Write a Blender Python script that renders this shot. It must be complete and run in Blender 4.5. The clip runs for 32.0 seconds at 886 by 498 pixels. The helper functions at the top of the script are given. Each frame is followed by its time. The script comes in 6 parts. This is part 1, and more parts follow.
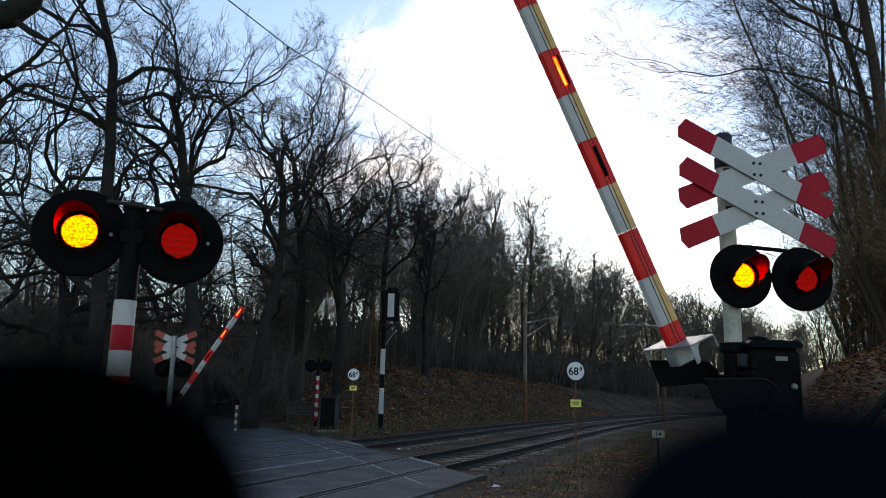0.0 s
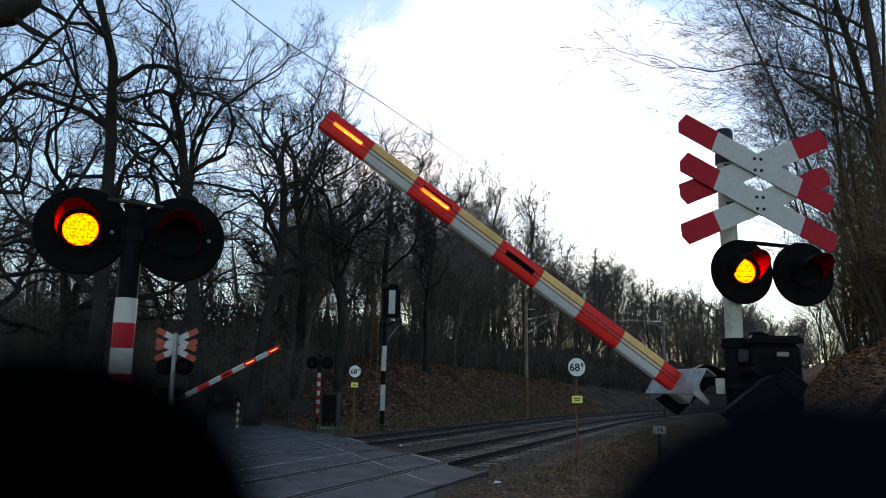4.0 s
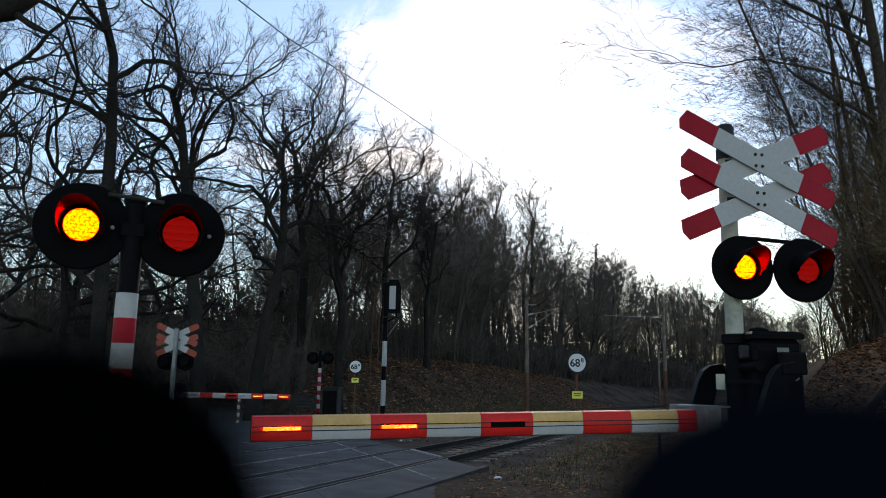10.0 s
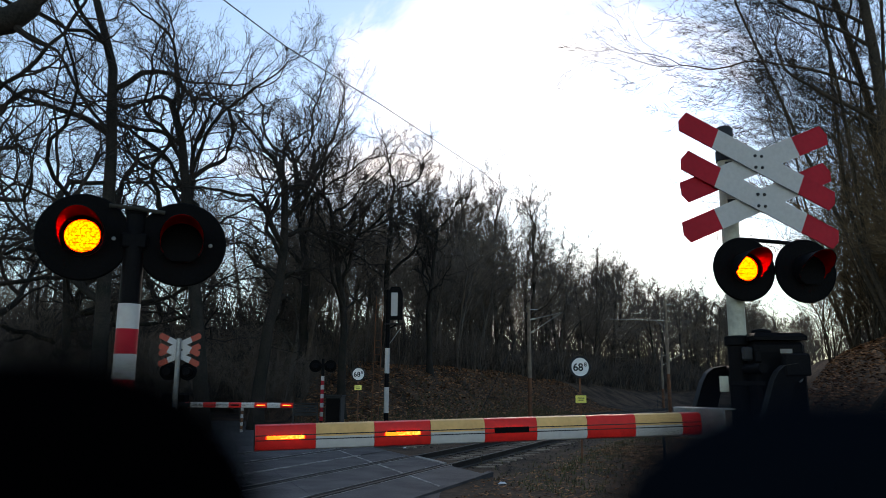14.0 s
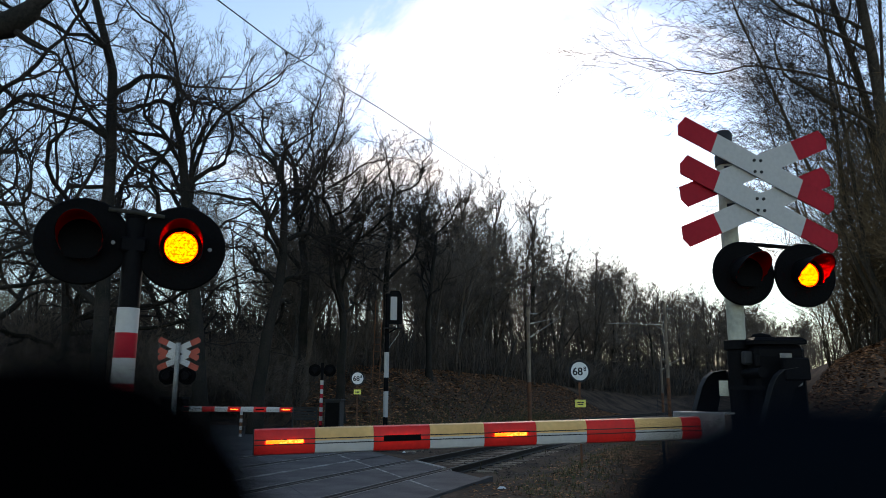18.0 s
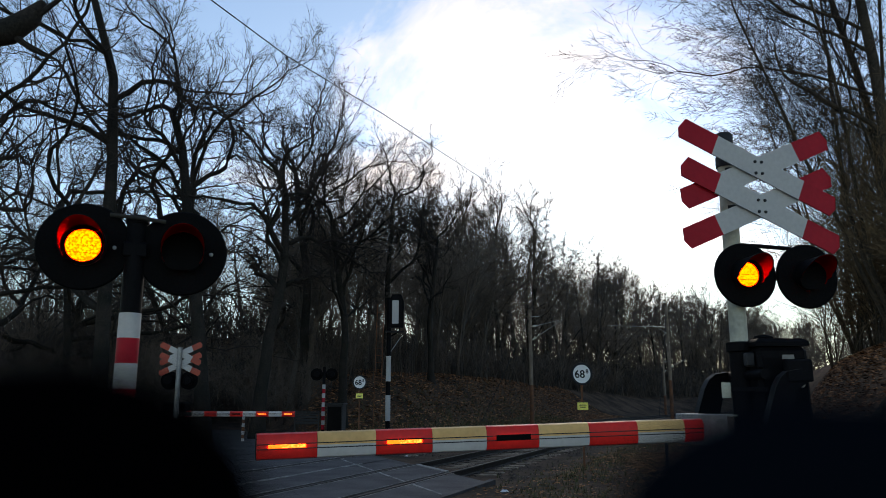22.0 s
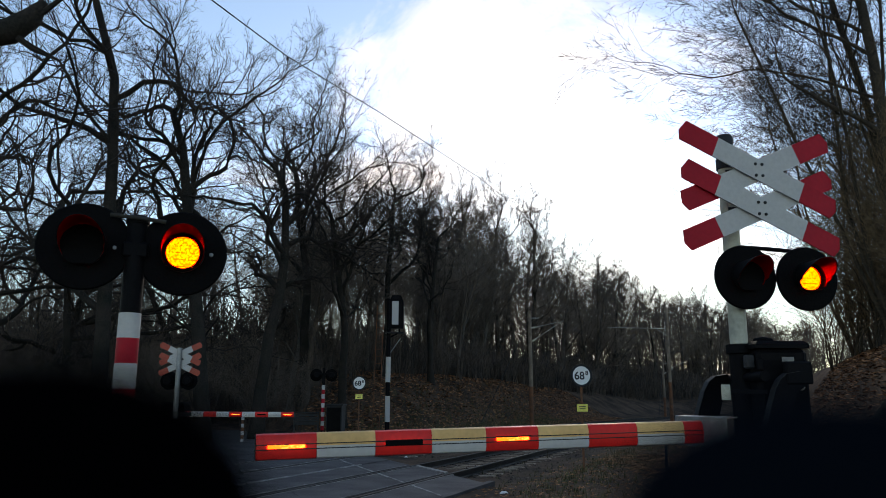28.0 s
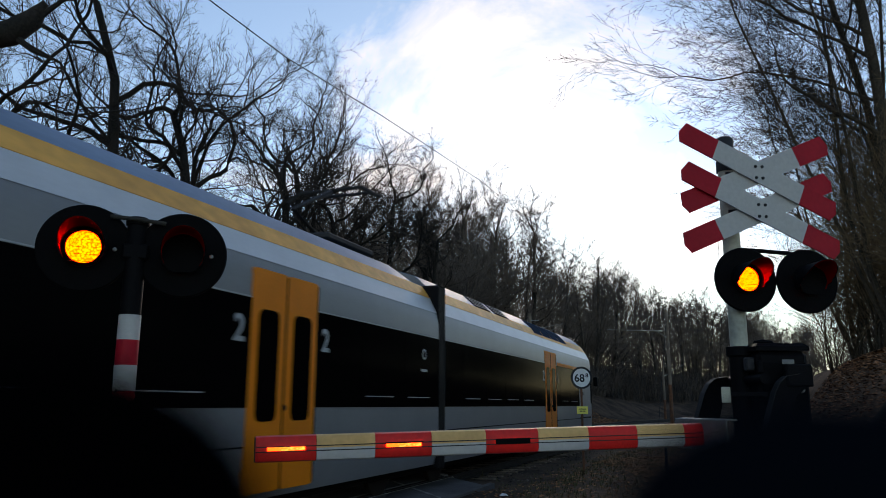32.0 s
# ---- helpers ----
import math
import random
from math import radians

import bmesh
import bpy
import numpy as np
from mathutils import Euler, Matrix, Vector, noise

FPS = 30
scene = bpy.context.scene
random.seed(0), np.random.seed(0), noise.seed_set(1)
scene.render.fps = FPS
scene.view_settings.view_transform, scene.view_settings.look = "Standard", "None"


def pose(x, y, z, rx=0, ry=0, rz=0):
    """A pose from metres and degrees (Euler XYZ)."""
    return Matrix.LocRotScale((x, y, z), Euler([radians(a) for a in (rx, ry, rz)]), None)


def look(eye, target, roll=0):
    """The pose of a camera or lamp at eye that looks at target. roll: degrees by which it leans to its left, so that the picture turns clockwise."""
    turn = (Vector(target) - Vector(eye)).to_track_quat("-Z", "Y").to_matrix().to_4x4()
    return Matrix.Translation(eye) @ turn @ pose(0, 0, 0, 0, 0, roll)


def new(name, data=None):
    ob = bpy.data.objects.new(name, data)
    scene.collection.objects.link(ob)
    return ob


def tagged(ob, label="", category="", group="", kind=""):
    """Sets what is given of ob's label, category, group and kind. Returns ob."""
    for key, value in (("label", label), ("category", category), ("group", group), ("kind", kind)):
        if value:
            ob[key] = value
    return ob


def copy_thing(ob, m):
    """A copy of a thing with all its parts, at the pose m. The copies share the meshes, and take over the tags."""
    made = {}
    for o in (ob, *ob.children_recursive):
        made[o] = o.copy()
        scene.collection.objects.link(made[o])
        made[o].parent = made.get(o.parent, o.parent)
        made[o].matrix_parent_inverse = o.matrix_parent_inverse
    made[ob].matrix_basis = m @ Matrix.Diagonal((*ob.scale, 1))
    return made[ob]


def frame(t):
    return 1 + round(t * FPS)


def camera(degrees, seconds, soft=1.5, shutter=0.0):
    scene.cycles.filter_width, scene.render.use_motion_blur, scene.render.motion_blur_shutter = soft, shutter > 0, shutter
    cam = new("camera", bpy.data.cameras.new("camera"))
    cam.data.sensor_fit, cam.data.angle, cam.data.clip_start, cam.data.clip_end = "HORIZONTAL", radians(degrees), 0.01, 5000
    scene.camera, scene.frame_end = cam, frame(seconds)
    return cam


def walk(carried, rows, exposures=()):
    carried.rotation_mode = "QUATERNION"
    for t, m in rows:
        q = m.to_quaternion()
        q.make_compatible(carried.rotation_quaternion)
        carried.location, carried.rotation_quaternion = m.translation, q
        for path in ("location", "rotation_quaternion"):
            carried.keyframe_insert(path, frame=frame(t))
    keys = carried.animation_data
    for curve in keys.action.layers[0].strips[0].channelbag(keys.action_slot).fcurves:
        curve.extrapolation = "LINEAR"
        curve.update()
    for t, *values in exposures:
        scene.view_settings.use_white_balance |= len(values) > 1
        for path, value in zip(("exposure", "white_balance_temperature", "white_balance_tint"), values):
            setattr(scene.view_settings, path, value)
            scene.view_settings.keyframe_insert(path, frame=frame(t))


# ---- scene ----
# ---------------------------------------------------------------- camera
EYE = Vector((0.0, 0.0, 1.45))
cam = camera(61.04, 32.0, soft=0.7, shutter=0.2)
cam.data.dof.use_dof = True
cam.data.dof.focus_distance = 9.0
cam.data.dof.aperture_fstop = 6.4


def aim(yaw, pitch, roll):
    y, p = radians(yaw), radians(pitch)
    way = Vector((-math.sin(y) * math.cos(p), math.cos(y) * math.cos(p), math.sin(p)))
    return look(EYE, EYE + way, roll)


# seconds, turn to the left, tilt up, lean
PATH = [
    (0.0, -0.055, 10.972, 1.249), (0.5, -0.05, 10.907, 1.245), (1.0, -0.046, 10.88, 1.18), (1.5, -0.024, 10.675, 1.167),
    (2.0, -0.022, 10.803, 1.079), (2.5, -0.016, 10.914, 1.119), (3.0, -0.005, 10.887, 1.06), (3.5, -0.001, 10.818, 1.06),
    (5.5, 0.021, 10.488, 1.04), (6.0, 0.026, 10.503, 1.121), (6.5, 0.011, 10.691, 1.106), (7.0, 0.018, 10.775, 0.967),
    (7.5, 0.011, 10.894, 1.108), (8.0, 0.032, 10.703, 1.095), (8.5, 0.006, 10.671, 1.183), (9.0, -0.001, 10.7, 1.12),
    (9.5, 0.004, 10.747, 1.172), (10.0, 0.038, 10.375, 1.118), (10.5, 0.052, 10.098, 1.078), (11.0, 0.109, 10.84, 0.545),
    (11.5, 0.135, 10.762, 0.382), (12.0, 0.074, 10.956, 0.361), (12.5, 0.122, 10.765, 0.343), (13.0, 0.118, 10.883, 0.335),
    (13.5, 0.126, 10.868, 0.272), (14.0, 0.132, 10.833, 0.296), (14.5, 0.131, 10.789, 0.286), (16.5, 0.126, 10.919, 0.276),
    (17.0, 0.114, 10.979, 0.261), (17.5, 0.117, 11.108, 0.263), (18.0, 0.09, 11.149, 0.313), (18.5, 0.087, 11.35, 0.312),
    (19.0, 0.043, 11.753, 0.366), (19.5, 0.043, 11.534, 0.425), (20.0, 0.053, 11.277, 0.402), (20.5, 0.052, 11.478, 0.414),
    (21.0, 0.152, 11.424, 0.046), (21.5, 0.198, 11.253, -0.084), (22.0, 0.19, 11.403, -0.006), (22.5, 0.181, 11.21, 0.068),
    (23.0, 0.184, 11.035, 0.063), (23.5, 0.187, 10.841, 0.039), (24.0, 0.203, 10.761, -0.081), (24.5, 0.244, 10.777, -0.352),
    (25.0, 0.242, 10.869, -0.289), (25.5, 0.224, 10.762, -0.156), (27.5, 0.197, 11.48, 0.178), (28.0, 0.198, 11.485, 0.198),
    (28.5, 0.197, 11.419, 0.199), (29.0, 0.197, 11.385, 0.222), (29.5, 0.198, 11.485, 0.198), (30.0, 0.199, 11.549, 0.203),
    (30.5, 0.201, 11.499, 0.296), (31.0, 0.2, 11.552, 0.233), (31.5, 0.199, 11.613, 0.205), (32.0, 0.206, 11.645, 0.26),
]
walk(cam, [(t, aim(a, b, c)) for t, a, b, c in PATH],
     [(0.0, 0.19, 7700, 18), (12.0, 0.18, 7700, 18), (19.1, 0.16, 7700, 18), (19.9, -0.12, 7600, 18), (22.0, -0.12, 7600, 18), (24.0, -0.10, 7600, 18), (25.0, 0.17, 7700, 18), (28.0, 0.04, 7700, 18), (30.0, 0.04, 7650, 18), (31.0, -0.10, 7550, 18), (32.0, -0.20, 7500, 18)])

# ---------------------------------------------------------------- sky and light
world = bpy.data.worlds.new("world")
scene.world = world
world.use_nodes = True
wn, wl = world.node_tree.nodes, world.node_tree.links
wn.clear()
SUN_EL, SUN_AZ = radians(16), radians(9)
sky = wn.new("ShaderNodeTexSky")
sky.sky_type, sky.sun_disc = "NISHITA", False
sky.sun_elevation, sky.sun_rotation = SUN_EL, SUN_AZ
sky.air_density, sky.dust_density, sky.ozone_density = 1.0, 0.12, 2.0
tint = wn.new("ShaderNodeVectorMath")
tint.operation = "MULTIPLY"
tint.inputs[1].default_value = (0.215, 0.232, 0.236)
wl.new(sky.outputs[0], tint.inputs[0])
coord = wn.new("ShaderNodeTexCoord")
mapping = wn.new("ShaderNodeMapping")
mapping.inputs["Location"].default_value = (0.35, 0.1, 0.2)
mapping.inputs["Scale"].default_value = (1.0, 1.0, 2.2)
cloud = wn.new("ShaderNodeTexNoise")
cloud.inputs["Scale"].default_value, cloud.inputs["Detail"].default_value = 2.1, 7.0
cloud.inputs["Roughness"].default_value, cloud.inputs["Distortion"].default_value = 0.6, 0.9
ramp = wn.new("ShaderNodeValToRGB")
ramp.color_ramp.elements[0].position, ramp.color_ramp.elements[1].position = 0.50, 0.80
mixer = wn.new("ShaderNodeMix")
mixer.data_type = "RGBA"
# the cloud cover is brightest round the veiled sun and dull on the other side
glow_dot = wn.new("ShaderNodeVectorMath")
glow_dot.operation = "DOT_PRODUCT"
glow_dot.inputs[1].default_value = (math.sin(SUN_AZ) * math.cos(SUN_EL), math.cos(SUN_AZ) * math.cos(SUN_EL), math.sin(SUN_EL))
glow = wn.new("ShaderNodeMapRange")
glow.interpolation_type = "SMOOTHSTEP"
glow.inputs["From Min"].default_value, glow.inputs["From Max"].default_value = 0.1, 1.0
glow.inputs["To Min"].default_value, glow.inputs["To Max"].default_value = 0.26, 1.9
lit = wn.new("ShaderNodeVectorMath")
lit.operation = "SCALE"
lit.inputs[0].default_value = (1.0, 0.93, 0.86)
wl.new(coord.outputs["Generated"], glow_dot.inputs[0])
wl.new(glow_dot.outputs["Value"], glow.inputs[0])
wl.new(glow.outputs[0], lit.inputs["Scale"])
wl.new(lit.outputs[0], mixer.inputs[7])
backg = wn.new("ShaderNodeBackground")
outw = wn.new("ShaderNodeOutputWorld")
wl.new(coord.outputs["Generated"], mapping.inputs[0])
wl.new(mapping.outputs[0], cloud.inputs["Vector"])
thick = wn.new("ShaderNodeMath")
cover = wn.new("ShaderNodeMath")
cover.operation = "MULTIPLY_ADD"
cover.inputs[1].default_value, cover.inputs[2].default_value = 2.0, -1.89
back = wn.new("ShaderNodeMapRange")
back.inputs["From Min"].default_value, back.inputs["From Max"].default_value = 0.72, 0.25
back.inputs["To Min"].default_value, back.inputs["To Max"].default_value = 0.0, 1.3
both = wn.new("ShaderNodeMath")
wl.new(cover.outputs[0], both.inputs[0])
wl.new(back.outputs[0], both.inputs[1])
thick.operation = "ADD"
wl.new(cloud.outputs[0], thick.inputs[1])
wl.new(both.outputs[0], thick.inputs[0])
wl.new(thick.outputs[0], ramp.inputs[0])
wl.new(glow_dot.outputs["Value"], cover.inputs[0])
wl.new(glow_dot.outputs["Value"], back.inputs[0])
wl.new(ramp.outputs[0], mixer.inputs[0])
wl.new(tint.outputs[0], mixer.inputs[6])
wl.new(mixer.outputs[2], backg.inputs[0])
wl.new(backg.outputs[0], outw.inputs[0])
backg.inputs[1].default_value = 1.0

sun_data = bpy.data.lights.new("sun", "SUN")
sun_data.energy, sun_data.angle, sun_data.color = 0.6, radians(12), (1.0, 0.95, 0.87)
sun = new("sun", sun_data)
sun_way = Vector((math.sin(SUN_AZ) * math.cos(SUN_EL), math.cos(SUN_AZ) * math.cos(SUN_EL), math.sin(SUN_EL)))
sun.matrix_basis = look(sun_way * 50, (0, 0, 0))


# ---------------------------------------------------------------- materials
def material(name, base, rough=0.7, metal=0.0, vary=0.25, scale=6.0, fine=60.0, bump=0.15, second=None, spread=(0.35, 0.65),
             emit=None, power=0.0, coat=0.0, per_piece=0.0, spec=0.5, per_island=0.0):
    """A surface with two scales of colour variation, bump and optional glow."""
    mat = bpy.data.materials.new(name)
    mat.use_nodes = True
    n, l = mat.node_tree.nodes, mat.node_tree.links
    bsdf = n["Principled BSDF"]
    bsdf.inputs["Roughness"].default_value, bsdf.inputs["Metallic"].default_value = rough, metal
    bsdf.inputs["Coat Weight"].default_value = coat
    bsdf.inputs["Specular IOR Level"].default_value = spec
    tc = n.new("ShaderNodeTexCoord")
    big, small = n.new("ShaderNodeTexNoise"), n.new("ShaderNodeTexNoise")
    big.inputs["Scale"].default_value, small.inputs["Scale"].default_value = scale, fine
    big.inputs["Detail"].default_value, small.inputs["Detail"].default_value = 4.0, 3.0
    l.new(tc.outputs["Object"], big.inputs["Vector"])
    l.new(tc.outputs["Object"], small.inputs["Vector"])
    second = second or tuple(c * (1 - vary) for c in base)
    ra = n.new("ShaderNodeValToRGB")
    ra.color_ramp.elements[0].position, ra.color_ramp.elements[1].position = spread
    ra.color_ramp.elements[0].color, ra.color_ramp.elements[1].color = (*base, 1), (*second, 1)
    l.new(big.outputs[0], ra.inputs[0])
    mul = n.new("ShaderNodeMix")
    mul.data_type, mul.blend_type = "RGBA", "MULTIPLY"
    mul.inputs[0].default_value = min(1.0, vary * 2)
    l.new(ra.outputs[0], mul.inputs[6])
    l.new(small.outputs[0], mul.inputs[7])
    bright = n.new("ShaderNodeMix")
    bright.data_type, bright.blend_type = "RGBA", "MULTIPLY"
    bright.inputs[0].default_value = 1.0
    k = 1.0 + 0.9 * min(1.0, vary * 2)
    l.new(mul.outputs[2], bright.inputs[6])
    bright.inputs[7].default_value = (k, k, k, 1)
    last = bright.outputs[2]
    for amount, kind in ((per_piece, 0), (per_island, 1)):
        if amount:
            rnd = n.new("ShaderNodeObjectInfo") if kind == 0 else n.new("ShaderNodeNewGeometry")
            rng = n.new("ShaderNodeMapRange")
            rng.inputs["To Min"].default_value, rng.inputs["To Max"].default_value = 1 - amount, 1 + amount
            l.new(rnd.outputs["Random" if kind == 0 else "Random Per Island"], rng.inputs[0])
            tone = n.new("ShaderNodeVectorMath")
            tone.operation = "SCALE"
            l.new(last, tone.inputs[0])
            l.new(rng.outputs[0], tone.inputs["Scale"])
            last = tone.outputs[0]
    l.new(last, bsdf.inputs["Base Color"])
    if bump:
        bn = n.new("ShaderNodeBump")
        bn.inputs["Strength"].default_value, bn.inputs["Distance"].default_value = bump, 0.02
        l.new(small.outputs[0], bn.inputs["Height"])
        l.new(bn.outputs[0], bsdf.inputs["Normal"])
    if emit:
        bsdf.inputs["Emission Color"].default_value = (*emit, 1)
        bsdf.inputs["Emission Strength"].default_value = power
    return mat


def led_material(name, hot, cool, power, scale):
    """Glowing light-emitting dots: bright cells in a deeper ground."""
    mat = material(name, (0.3, 0.02, 0.0), 0.3, vary=0.1, bump=0)
    n, l = mat.node_tree.nodes, mat.node_tree.links
    bsdf = n["Principled BSDF"]
    tc = n.new("ShaderNodeTexCoord")
    vo = n.new("ShaderNodeTexVoronoi")
    vo.inputs["Scale"].default_value = scale
    ra = n.new("ShaderNodeValToRGB")
    ra.color_ramp.elements[0].position, ra.color_ramp.elements[1].position = 0.25, 0.62
    ra.color_ramp.elements[0].color, ra.color_ramp.elements[1].color = (*hot, 1), (*cool, 1)
    l.new(tc.outputs["Object"], vo.inputs["Vector"])
    l.new(vo.outputs["Distance"], ra.inputs[0])
    l.new(ra.outputs[0], bsdf.inputs["Emission Color"])
    bsdf.inputs["Emission Strength"].default_value = power
    return mat


